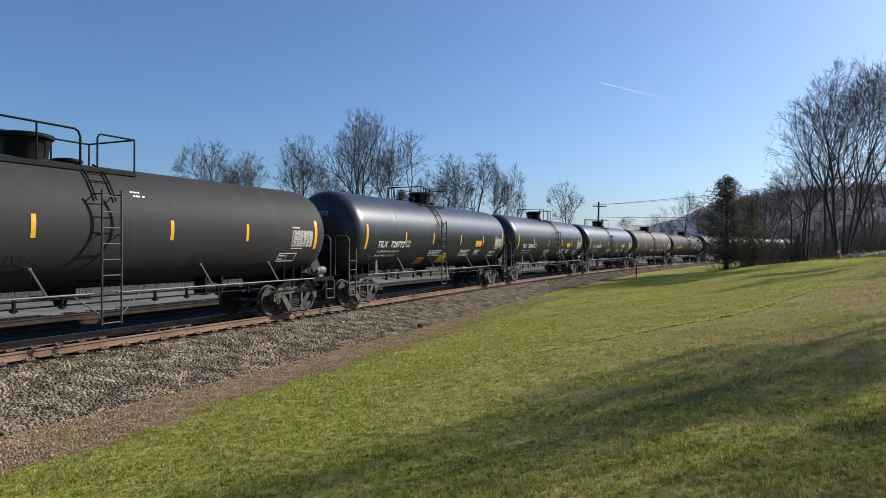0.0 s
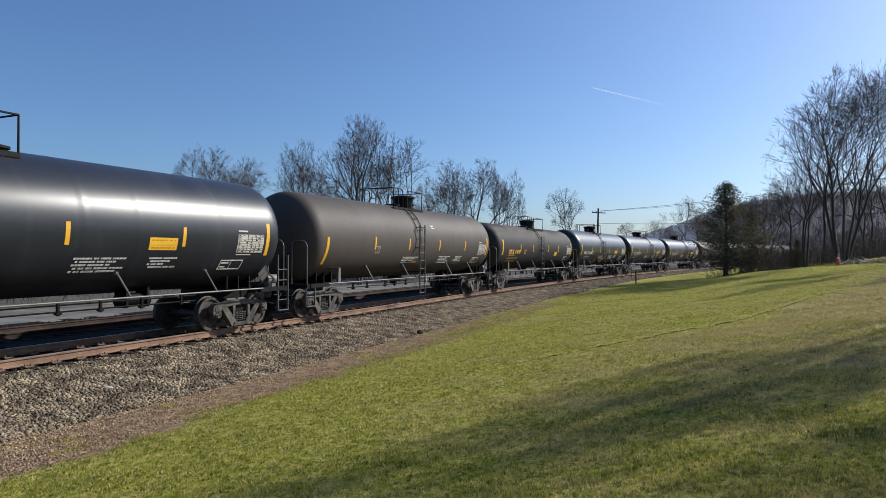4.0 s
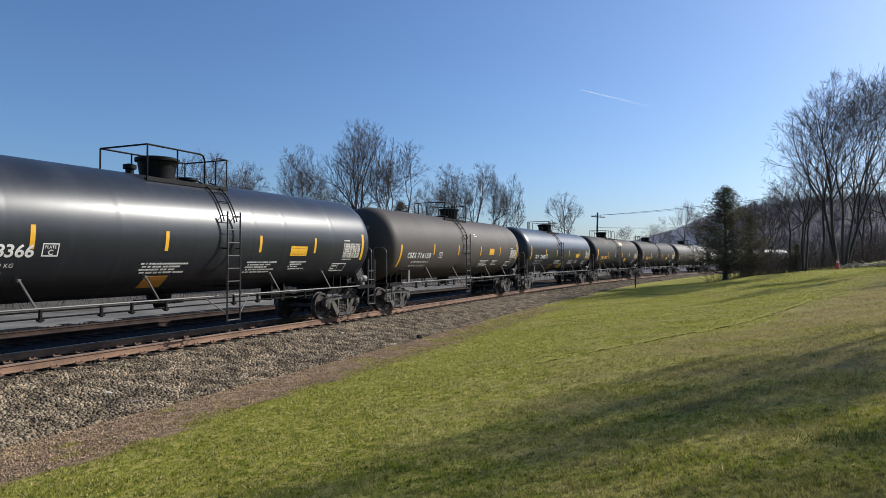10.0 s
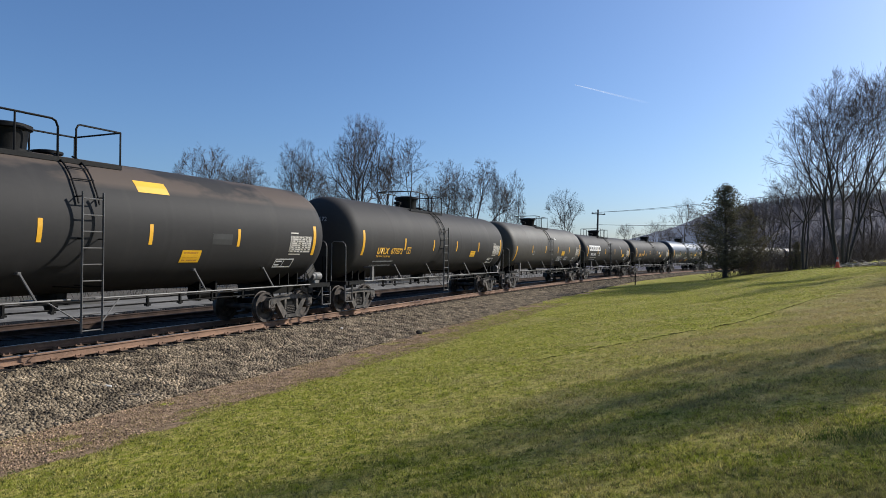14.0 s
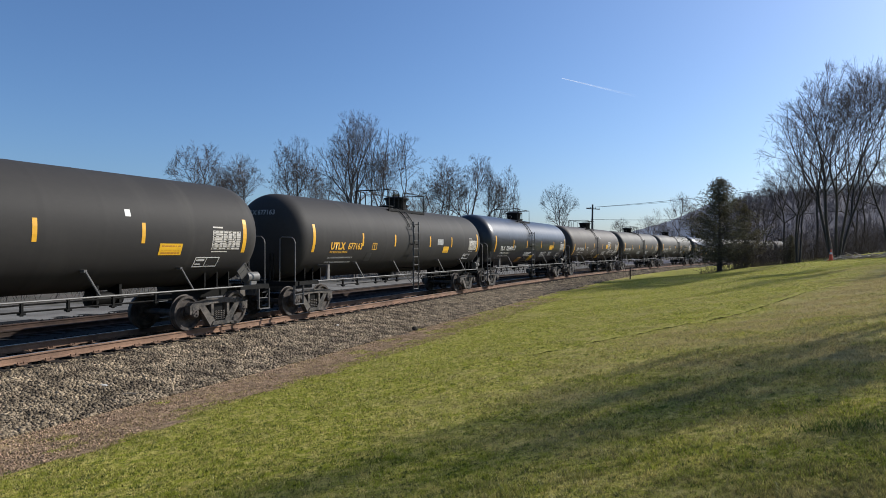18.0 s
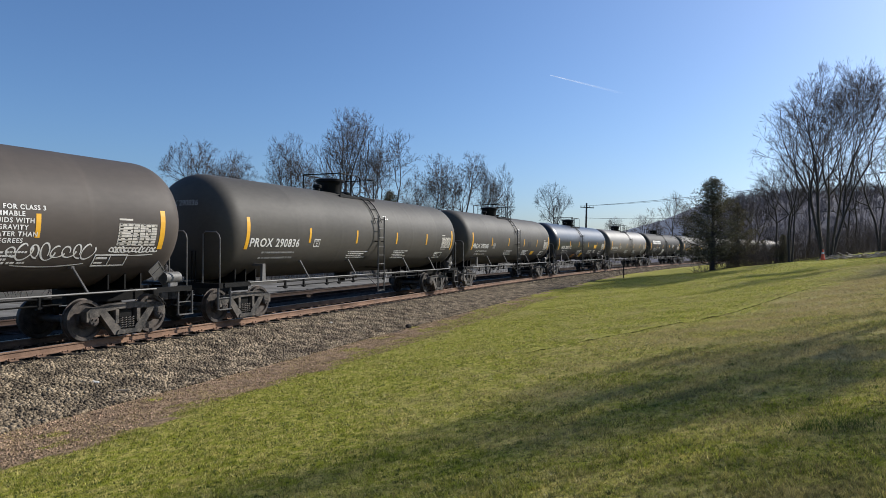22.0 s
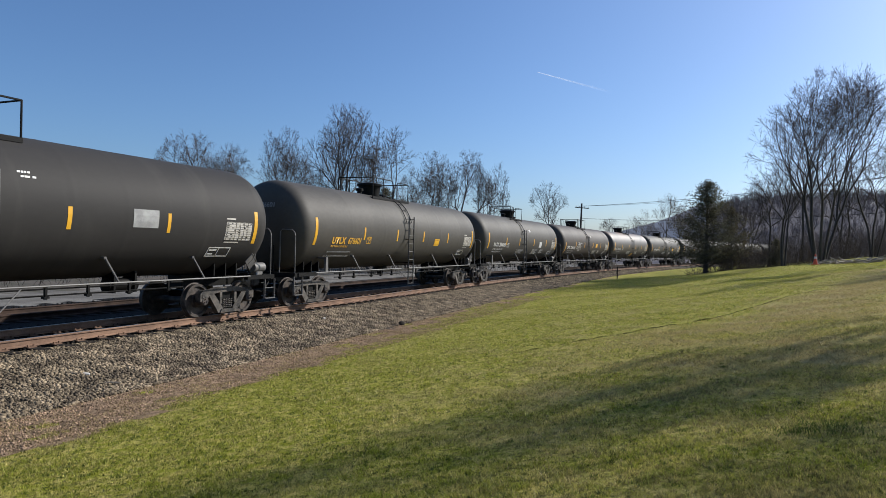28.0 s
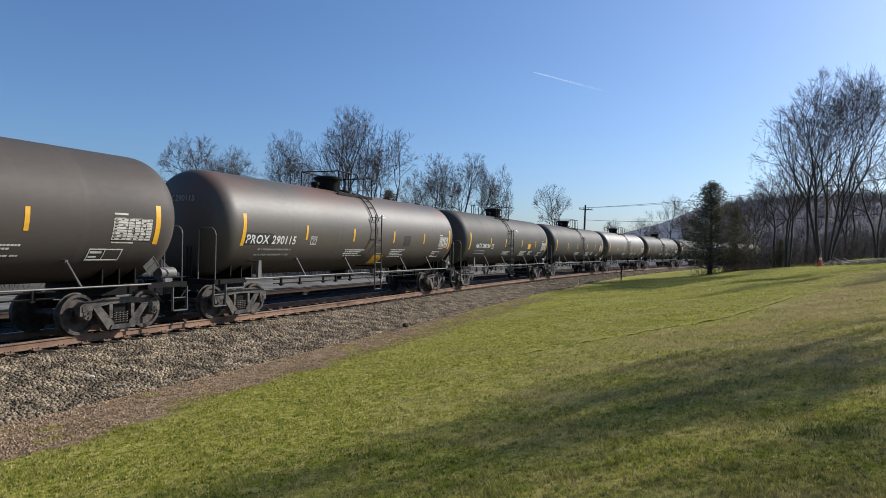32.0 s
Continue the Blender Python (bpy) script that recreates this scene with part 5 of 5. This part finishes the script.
# ---- undergrowth ----
def brush(name, n, px0, px1, d0, d1, tall, seed, label, beside=False):
    """Leafless stalks between two distances ahead and two slopes to the side; or along the track, d metres beyond it."""
    g = random.Random(seed)
    items = []
    for _ in range(n):
        d, px = g.uniform(d0, d1), g.uniform(px0, px1)
        x, y = track(px, d)[:2] if beside else (px * d, d)
        p = Vector((x, y, height_at(x, y) - 0.05))
        h = tall * g.uniform(0.4, 1.1)
        v = Vector((g.gauss(0, 0.28), g.gauss(0, 0.28), 1)).normalized()
        r = g.uniform(0.008, 0.018)
        for k in range(4):
            v = (v + Vector((g.gauss(0, 0.22), g.gauss(0, 0.22), -0.06 * k))).normalized()
            q = p + v * h / 4
            items.append((p, q, r, r * 0.75))
            if k:
                for _ in range(2):
                    w = (v + Vector((g.gauss(0, 0.7), g.gauss(0, 0.7), g.gauss(0.1, 0.4)))).normalized()
                    items.append((q, q + w * h * g.uniform(0.12, 0.3), r * 0.5, 0.003))
            p, r = q, r * 0.75
    tagged(new(name, rods_mesh(name, items, 3, TWIG)), label, "brush", kind="stuff")


brush("roadside_brush", 2000, 0.455, 0.80, 53, 62, 2.8, 1, "tangled leafless brush under the trees")
brush("tall_brush", 420, 0.47, 0.80, 56, 78, 5.5, 2, "thin leafless saplings in the wood")
brush("cedar_foot_brush", 140, 0.405, 0.47, 53, 56, 1.0, 3, "dry stalks at the cedar's foot")
brush("far_side_brush", 900, -0.50, 0.30, 60, 80, 2.2, 4, "dry brush beyond the tracks")


brush("trackside_brush", 1500, -25, 75, 20, 29, 2.3, 5, "dark dry brush along the far edge of the gravel yard", True)


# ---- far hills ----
# haze over the far woods is mixed into their bluish colour
WOODS = material("haze_tinted_wooded_hillside", (0.108, 0.10, 0.12), 1.0, 0, (0.068, 0.064, 0.08), 0.06, (0.35, 0.65), 0.5, stretch=(1, 1, 0.35), bump=0.6, bump_scale=0.4)
# twig colour paled and blued, with the haze painted in
HAZYTWIG = material("haze_tinted_twigs", (0.11, 0.10, 0.112), 0.9, 0, (0.075, 0.07, 0.082), 0.4, fine=5)
# the haze of distance is put into the ridge's blue colour
RIDGE = material("haze_blue_ridge", (0.10, 0.125, 0.175), 1.0, 0, (0.088, 0.11, 0.158), 0.004, (0.35, 0.65), 0.03)


def hill(name, mat, dist, deep, crest, seed, rough, label):
    """A long hill across the distance: crest gives its height above the eye, as slopes at places px."""
    px = np.linspace(crest[0][0], crest[-1][0], 260)
    top = np.interp(px, [c[0] for c in crest], [c[1] for c in crest]) * dist
    g = np.random.RandomState(seed)
    bumps = sum(a * np.sin(px * dist / l + g.rand() * 6) for l, a in rough)
    fine = g.randn(len(px)) * rough[-1][1] * 0.25
    v = []
    for k, (f, h) in enumerate(((0, 0.0), (0.25, 0.45), (0.55, 0.8), (0.85, 0.97), (1.0, 1.0), (1.4, 0.4))):
        d = dist + deep * (f - 1)
        z = h * (EYE[2] + top + bumps * h) + (fine * (k > 2)) - 3 * (k == 0)
        v.append(np.stack([px * d, np.full_like(px, d), z], -1))
    n = len(px)
    idx = np.arange(len(v) * n).reshape(len(v), n)
    f = np.stack([idx[:-1, :-1], idx[:-1, 1:], idx[1:, 1:], idx[1:, :-1]], -1).reshape(-1, 4)
    tagged(new(name, array_mesh(name, np.concatenate(v), f, mat)), label, "hill", kind="structure")


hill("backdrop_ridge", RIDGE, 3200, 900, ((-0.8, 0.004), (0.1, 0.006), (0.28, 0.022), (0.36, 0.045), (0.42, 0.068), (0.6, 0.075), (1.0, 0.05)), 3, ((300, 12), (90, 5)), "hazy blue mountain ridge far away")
hill("backdrop_wood", WOODS, 260, 120, ((0.30, 0.0), (0.40, 0.018), (0.47, 0.074), (0.55, 0.084), (0.7, 0.09), (1.0, 0.085)), 4, ((30, 1.2), (9, 0.7)), "bare wooded hillside tinted with haze")
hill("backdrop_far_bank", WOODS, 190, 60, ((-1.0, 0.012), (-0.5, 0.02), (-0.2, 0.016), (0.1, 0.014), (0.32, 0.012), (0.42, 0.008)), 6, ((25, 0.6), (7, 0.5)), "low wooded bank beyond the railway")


def far_wood(n, seed):
    g, items = random.Random(seed), []
    for _ in range(n):
        px = g.uniform(0.44, 0.85)
        f = g.random()
        d = 260 + 120 * (f - 1)
        top = float(np.interp(px, (0.40, 0.47, 0.55, 0.7, 1.0), (0.018, 0.074, 0.084, 0.09, 0.085))) * 260
        z = float(np.interp(f, (0, 0.25, 0.55, 0.85, 1), (0, 0.45, 0.8, 0.97, 1))) * (EYE[2] + top) - 2
        p, h = Vector((px * d, d, z)), g.uniform(1.5, 5)
        q = p + Vector((g.gauss(0, 0.4), 0, h))
        items.append((p, q, 0.14, 0.03))
        for _ in range(9):
            a = p.lerp(q, g.uniform(0.35, 0.95))
            items.append((a, a + Vector((g.gauss(0, 1.1), g.gauss(0, 0.5), g.uniform(0.6, 2.4))), 0.05, 0.015))
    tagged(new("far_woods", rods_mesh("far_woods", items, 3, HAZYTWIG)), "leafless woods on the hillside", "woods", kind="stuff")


far_wood(2000, 9)

# ---- small things ----
POLEWOOD = material("weathered_pole_timber", (0.10, 0.085, 0.07), 0.9, 0, (0.07, 0.06, 0.05), 2, fine=20, bump=0.3)
WIRE = material("dark_wire", (0.05, 0.05, 0.055), 0.6)
CONE = material("orange_cone_plastic", (0.75, 0.10, 0.025), 0.5, 0, (0.62, 0.085, 0.02), 3, fine=30)
CHALK = material("pale_stone", (0.55, 0.53, 0.49), 0.9, 0, (0.42, 0.40, 0.37), 8, fine=60, bump=0.3)
STRAW = material("bleached_wood", (0.42, 0.36, 0.28), 0.9, 0, (0.30, 0.25, 0.19), 5, fine=40, bump=0.3)


def utility_pole(px, d, top, turn):
    x, y = px * d, d
    z = height_at(x, y)
    h = EYE[2] + top * d - z
    pole = tagged(new("utility_pole"), "weathered wooden utility pole with a crossarm", "utility pole")
    pole.matrix_basis = Matrix.Translation((x, y, z)) @ Matrix.Rotation(radians(turn), 4, "Z") @ Matrix.Rotation(radians(1.5), 4, "Y")
    place("shaft", Shape().revolve([(-0.4, 0.19), (h * 0.5, 0.16), (h, 0.12)], 12, "z").mesh("shaft", POLEWOOD, True, 60), pole)
    place("crossarm", Shape().box(-1.2, 1.2, -0.2, -0.1, h - 0.75, h - 0.62, bev=0.01).mesh("crossarm", POLEWOOD), pole)
    ins = Shape().revolve([(0, 0.03), (0.08, 0.03), (0.09, 0.06), (0.16, 0.06), (0.2, 0.02)], 10, "z").mesh("insulator", CHALK)
    for k in (-1.1, -0.45, 0.45, 1.1):
        place("insulator", ins, pole, Matrix.Translation((k, -0.15, h - 0.62)))
    return pole, Vector((x, y, z + h))


pole_a, top_a = utility_pole(0.236, 100, 0.0715, 20)
pole_b, top_b = utility_pole(0.86, 62, 0.155, 20)


def wire(a, b, sag, r, label):
    pts = [a.lerp(b, i / 24) - Vector((0, 0, sag * 4 * (i / 24) * (1 - i / 24))) for i in range(25)]
    tagged(new("overhead_wire", Shape().path(pts, r, 4).mesh("overhead_wire", WIRE)), label, "wire", "overhead wires")


wire(top_a + Vector((0.3, 0, -0.42)), top_b + Vector((0.3, 0, -0.42)), 0.6, 0.03, "dark overhead wire slung between two poles")
wire(top_a + Vector((-0.6, 0, -0.44)), top_b + Vector((-0.6, 0, -0.44)), 0.9, 0.02, "dark overhead wire slung between two poles")
wire(top_a + Vector((0, 0, -2.3)), top_b + Vector((0, 0, -4.5)), 0.8, 0.03, "lower dark overhead cable between two poles")


def traffic_cone(px, d):
    x, y = px * d, d
    cone = tagged(new("traffic_cone"), "orange plastic traffic cone with a pale collar on the grass", "traffic cone")
    cone.matrix_basis = Matrix.Translation((x, y, height_at(x, y)))
    place("base", Shape().box(-0.19, 0.19, -0.19, 0.19, 0, 0.04, bev=0.04).mesh("base", CONE), cone)
    place("body", Shape().revolve([(0.035, 0.15), (0.08, 0.135), (0.72, 0.035), (0.74, 0.02)], 20, "z").mesh("body", CONE, True), cone)
    place("collar", Shape().revolve([(0.42, 0.087), (0.55, 0.068), (0.55, 0.06), (0.42, 0.07)], 20, "z").mesh("collar", WHITE, True), cone, None, "white reflective collar")


traffic_cone(0.607, 43)


def ground_hit(dx, dz):
    """The place where the way (dx, 1, dz) from the eye meets the ground."""
    d = 3.0
    while d < 120 and EYE[2] + dz * d > height_at(dx * d, d):
        d += 0.02
    return Vector((dx * d, d, height_at(dx * d, d)))


def lump(name, p, size, seed, mat, label, category, flat=0.6):
    g = random.Random(seed)
    bm = bmesh.new()
    bmesh.ops.create_icosphere(bm, subdivisions=2, radius=1)
    for v in bm.verts:
        v.co = Vector((v.co.x * size[0], v.co.y * size[1], v.co.z * size[2])) * (1 + 0.35 * noise.noise(v.co * 1.7 + Vector((seed, 0, 0))))
    me = bpy.data.meshes.new(name)
    bm.to_mesh(me)
    bm.free()
    me.materials.append(mat)
    ob = tagged(new(name, me), label, category)
    ob.matrix_basis = Matrix.Translation(p + Vector((0, 0, size[2] * flat))) @ Matrix.Rotation(g.uniform(0, 6.28), 4, "Z")


lump("pale_stone", ground_hit(-0.514, -0.2076), (0.10, 0.06, 0.03), 2, CHALK, "pale flat stone among the ballast", "stone")
lump("pale_stone", ground_hit(-0.155, -0.115), (0.09, 0.06, 0.03), 3, CHALK, "pale flat stone at the ballast's foot", "stone")
lump("dark_clod", ground_hit(-0.036, -0.122), (0.16, 0.1, 0.08), 4, TIE, "dark clod of earth on the ballast's foot", "clod")
p = ground_hit(-0.477, -0.2215)
tagged(new("dry_stick", Shape().path([p + Vector((-0.16, -0.04, 0.03)), p + Vector((0, 0.01, 0.045)), p + Vector((0.17, 0.06, 0.03))], 0.012).mesh("dry_stick", STRAW)), "bleached dry stick lying on the dirt", "stick")
p = ground_hit(0.296, -0.044)
tagged(new("marker_post", Shape().box(p.x - 0.04, p.x + 0.04, p.y - 0.04, p.y + 0.04, p.z - 0.1, p.z + 1.0, bev=0.01).mesh("marker_post", TIE)), "short dark post beside the ballast", "post")


def brush_pile(px, d, n, seed):
    g, items = random.Random(seed), []
    x, y = px * d, d
    for _ in range(n):
        a, b = x + g.gauss(0, 1.5), y + g.gauss(0, 0.8)
        z = height_at(a, b) + abs(g.gauss(0, 0.12)) + 0.03
        w = Vector((g.gauss(0, 1), g.gauss(0, 1), g.gauss(0, 0.25))).normalized() * g.uniform(0.1, 0.5)
        q = Vector((a, b, z))
        items.append((q - w, q + w, 0.035, 0.02))
    tagged(new("brush_pile", rods_mesh("brush_pile", items, 5, STRAW)), "pile of bleached cut wood at the lawn's edge", "wood pile", kind="stuff")


brush_pile(0.672, 45, 160, 3)


# ---- grass ----
BLADE = material("grass_blades", (0.275, 0.30, 0.03), 0.5, 0, (0.52, 0.45, 0.14), 7, (0.41, 0.66), 45, third=(0.06, 0.085, 0.012), third_scale=19, third_mix=(0.50, 0.62), island=0.5, spec=0.28, thin=0.4, fine_mix=0.6, dry=(0.36, 0.29, 0.135))
DRY = material("dry_grass_blades", (0.44, 0.35, 0.16), 0.8, 0, (0.29, 0.22, 0.11), 0.8, (0.35, 0.65), 9, island=0.5, spec=0.15, thin=0.35)


def blades(name, n, d0, d1, u0, seed, mat, tall, label, lo=-0.76, hi=0.76, u1=60.0, power=2.3, lie=1.0, strip=None, area=None):
    g = np.random.RandomState(seed)
    d = d0 + (d1 - d0) * g.rand(n) ** power
    d = d - 1.3 * g.rand(n) ** 2
    x, y = (lo + (hi - lo) * g.rand(n) + 0.05 * g.randn(n)) * d, d
    if area:
        x, y = area[0] + (area[1] - area[0]) * g.rand(n), area[2] + (area[3] - area[2]) * g.rand(n)
        d = np.full(n, 4.0)
    s, u = track_np(x, y)
    w = fbm(x, y, 9, [(6, 0.25), (2.2, 0.22), (0.9, 0.15)])
    far = np.clip((s - 14) / 12, 0, 1)
    ok = (u + 2.2 * w > u0 - 1.0 * far) & (u + w < u1)
    if strip:
        e = y - terrace(x) + 1.5 * w
        ok &= (e > strip[0]) & (e < strip[1] * g.rand(n)) & (x > 0.5 + 3 * g.rand(n))
    x, y, d = x[ok], y[ok], d[ok]
    n = len(x)
    z = ground_z(x, y)
    c = 0.8 + 0.6 * fbm(x, y, 21, [(1.7, 0.4), (0.55, 0.4), (0.2, 0.5), (0.11, 0.5)])
    h = tall * (0.5 + 0.7 * g.rand(n)) * np.clip(c, 0.3, 1.8)
    wd = (0.0014 + 0.0006 * d) * (0.7 + 0.6 * g.rand(n))
    a, b = g.rand(n) * 6.28, g.rand(n) * 6.28
    l = h * lie * (0.3 + g.rand(n))
    v = np.zeros((n, 3, 3))
    v[:, 0] = np.stack([x - np.cos(a) * wd, y - np.sin(a) * wd, z - 0.005], -1)
    v[:, 1] = np.stack([x + np.cos(a) * wd, y + np.sin(a) * wd, z - 0.005], -1)
    v[:, 2] = np.stack([x + np.cos(b) * l, y + np.sin(b) * l, z + h], -1)
    me = array_mesh(name, v.reshape(-1, 3), np.arange(3 * n).reshape(-1, 3), mat)
    set_dryness(me, np.repeat(dryness(x, y), 3))
    tagged(new(name, me), label, "grass", kind="stuff")


blades("lawn_grass", 800000, 3.4, 50, 5.35, 1, BLADE, 0.032, "short yellow-green spring grass")
blades("near_lawn_grass", 240000, 3, 4, 5.35, 31, BLADE, 0.032, "short yellow-green spring grass underfoot", area=(-10, 14, -9, 3.4))
blades("side_lawn_grass", 160000, 3, 4, 5.35, 32, BLADE, 0.032, "short yellow-green spring grass up the slope", area=(4, 26, 3.4, 20))
blades("dry_grass", 80000, 3.4, 40, 5.2, 2, DRY, 0.018, "straw-coloured dead blades in the lawn")
blades("dry_terrace_grass", 200000, 3.6, 30, 5.2, 12, DRY, 0.018, "bleached grass below the terrace edge", 0.0, 0.74, 60.0, 1.5, 1.5, (-9.0, 0.0))
blades("litter_grass", 120000, 4.5, 26, 3.9, 3, DRY, 0.03, "dry stalks and leaf litter along the ballast", -0.80, 0.15, 6.0, 1.2, 1.8)


def terrace_edge():
    """The low sod lip across the slope, a ragged little step."""
    g, v, f = random.Random(6), [], []
    xs = [-0.2 + 0.09 * i for i in range(157)]
    for i, x in enumerate(xs):
        y = float(terrace(np.array([x]))[0]) + 0.10 * noise.noise(Vector((x * 0.9, 3, 0)))
        ends = min(1, i / 55, (len(xs) - 1 - i) / 30)
        h = (0.017 + 0.03 * noise.noise(Vector((x * 1.7, 0, 0))) + g.uniform(-0.012, 0.012)) * ends
        for e, k in ((-0.03, 0.0), (0.0, 1.0), (0.12, 0.9), (0.7, 0.0)):
            v.append((x, y + e, height_at(x, y + e) + k * max(h, 0.002) - (0.02 if k == 0 else 0)))
    for i in range(len(xs) - 1):
        for k in range(3):
            f.append((4 * i + k, 4 * i + 4 + k, 4 * i + 5 + k, 4 * i + 1 + k))
    me = Shape().add(v, f).mesh("terrace_edge", GRASS)
    me.materials.append(LIPSHADE)
    # the step's front face gets the colour painted as shade
    for i, pl in enumerate(me.polygons):
        if i % 3 == 0:
            pl.material_index = 1
    tagged(new("terrace_edge", me), "low broken sod edge across the lawn", "turf edge", kind="stuff")


# dark green that paints in the shade on the sod step's front
LIPSHADE = material("shaded_lip_green", (0.035, 0.034, 0.008), 0.95, 0, (0.06, 0.062, 0.012), 4, fine=40, bump=0.5, spec=0.02)
terrace_edge()


def tufts(n, seed):
    """Darker, taller clumps here and there in the lawn."""
    g = np.random.RandomState(seed)
    vs = []
    spots = [ground_hit(0.62, -0.272)] + [Vector((k * d, d, 0)) for k, d in zip(-0.75 + 1.5 * g.rand(n), 3.6 + 14 * g.rand(n) ** 1.6)]
    for k, p in enumerate(spots):
        m = 420 if k == 0 else int(g.uniform(10, 40))
        r = 0.16 if k == 0 else g.uniform(0.02, 0.06)
        c = np.array([p.x, p.y]) + g.randn(m, 2) * r
        s, u = track_np(c[:, 0], c[:, 1])
        c = c[u > 5.6]
        m = len(c)
        z = ground_z(c[:, 0], c[:, 1])
        a, b, h = g.rand(m) * 6.28, g.rand(m) * 6.28, (0.03 if k == 0 else 0.012) + 0.016 * g.rand(m)
        v = np.zeros((m, 3, 3))
        v[:, 0] = np.stack([c[:, 0] - np.cos(a) * 0.006, c[:, 1] - np.sin(a) * 0.006, z - 0.005], -1)
        v[:, 1] = np.stack([c[:, 0] + np.cos(a) * 0.006, c[:, 1] + np.sin(a) * 0.006, z - 0.005], -1)
        v[:, 2] = np.stack([c[:, 0] + np.cos(b) * h * 0.5, c[:, 1] + np.sin(b) * h * 0.5, z + h], -1)
        vs.append(v.reshape(-1, 3))
    v = np.concatenate(vs)
    tagged(new("grass_tufts", array_mesh("grass_tufts", v, np.arange(len(v)).reshape(-1, 3), TUFT)), "darker green tufts in the lawn", "grass", kind="stuff")


TUFT = material("dark_grass_blades", (0.075, 0.11, 0.018), 0.75, 0, (0.11, 0.14, 0.022), 1.0, island=0.35, thin=0.4)
tufts(520, 5)


# ---- vapour trail ----
def vapour_trail():
    m = bpy.data.materials.new("thin_vapour")
    m.use_nodes = True
    n, l = m.node_tree.nodes, m.node_tree.links
    n.remove(n["Principled BSDF"])
    tl, tr, mx = n.new("ShaderNodeBsdfTranslucent"), n.new("ShaderNodeBsdfTransparent"), n.new("ShaderNodeMixShader")
    tl.inputs["Color"].default_value = (1, 1, 1, 1)
    l.new(tr.outputs[0], mx.inputs[1])
    l.new(tl.outputs[0], mx.inputs[2])
    l.new(mx.outputs[0], n["Material Output"].inputs["Surface"])
    co, no = n.new("ShaderNodeTexCoord"), n.new("ShaderNodeTexNoise")
    no.inputs["Scale"].default_value = 0.02
    sep, mr, mu = n.new("ShaderNodeSeparateXYZ"), n.new("ShaderNodeMapRange"), n.new("ShaderNodeMath")
    l.new(co.outputs["Object"], no.inputs["Vector"])
    l.new(co.outputs["Object"], sep.inputs[0])
    l.new(sep.outputs["X"], mr.inputs["Value"])
    mr.inputs["From Min"].default_value, mr.inputs["From Max"].default_value = 480, 0
    mr.inputs["To Min"].default_value, mr.inputs["To Max"].default_value = 0.0, 0.7
    mu.operation = "MULTIPLY"
    l.new(mr.outputs[0], mu.inputs[0])
    l.new(no.outputs[0], mu.inputs[1])
    l.new(mu.outputs[0], mx.inputs[0])
    sh = Shape()
    sh.add([(0, 0, -2), (0, 0, 2), (150, 0, 4), (150, 0, -4), (480, 0, 7), (480, 0, -7)], [(0, 3, 2, 1), (3, 5, 4, 2)])
    return tagged(new("backdrop_vapour_trail", sh.mesh("vapour_trail", m)), "thin white vapour trail in the blue sky", "vapour trail", kind="structure")


TRAIL = vapour_trail()

# ---- movement ----
RUN = [(0, 20.5), (2, -7.93), (6, -64.62), (9, -107.19), (11.1, -137.3), (13, -164.41), (17, -221.88), (19, -250.1), (22, -293.05), (24, -321.8), (28, -379.87), (30, -408.91), (32, -437.93)]


EASE = {6: -0.12, 9: 0.0, 15: 0.28, 22: -0.06, 24: -0.15}


def run(t):
    """Where the first whole car's front stands at t seconds."""
    return float(np.interp(t, [r[0] for r in RUN], [r[1] for r in RUN]))


def car_pose(s):
    a, b = track(s - 6.92), track(s + 6.92)
    d = b - a
    m = (a + b) / 2
    return Matrix.Translation(m) @ Matrix.Rotation(math.atan2(d.y, d.x), 4, "Z")


def motions():
    for i, car in enumerate(TRAIN):
        walk(car, [(k * 0.5, car_pose(run(k * 0.5) + (i - 1) * PITCH + 7.55 + EASE.get(i, 0))) for k in range(65)])
    # the vapour trail drifts with its aircraft
    rows = []
    for k in range(17):
        t = 2 * k
        px, pz = 0.2381 - 0.00261 * t, 0.2555 + 0.0006 * t
        d = 4000
        rows.append((t, Matrix.Translation((px * d, d, EYE[2] + pz * d)) @ Matrix.Rotation(radians(13.6), 4, "Y")))
    walk(TRAIL, rows)
    # every wheelset rolls with the train
    for dx in (-0.9, 0.9):
        same = [w for d, w in WHEELS if d == dx]
        walk(same[0], [(k / 30, Matrix.Translation((dx, 0, 0.457)) @ Matrix.Rotation(run(k / 30) / 0.457, 4, "Y")) for k in range(961)])
        keys = same[0].animation_data
        for w in same[1:]:
            w.rotation_mode = "QUATERNION"
            w.animation_data_create()
            w.animation_data.action = keys.action
            w.animation_data.action_slot = keys.action_slot


motions()
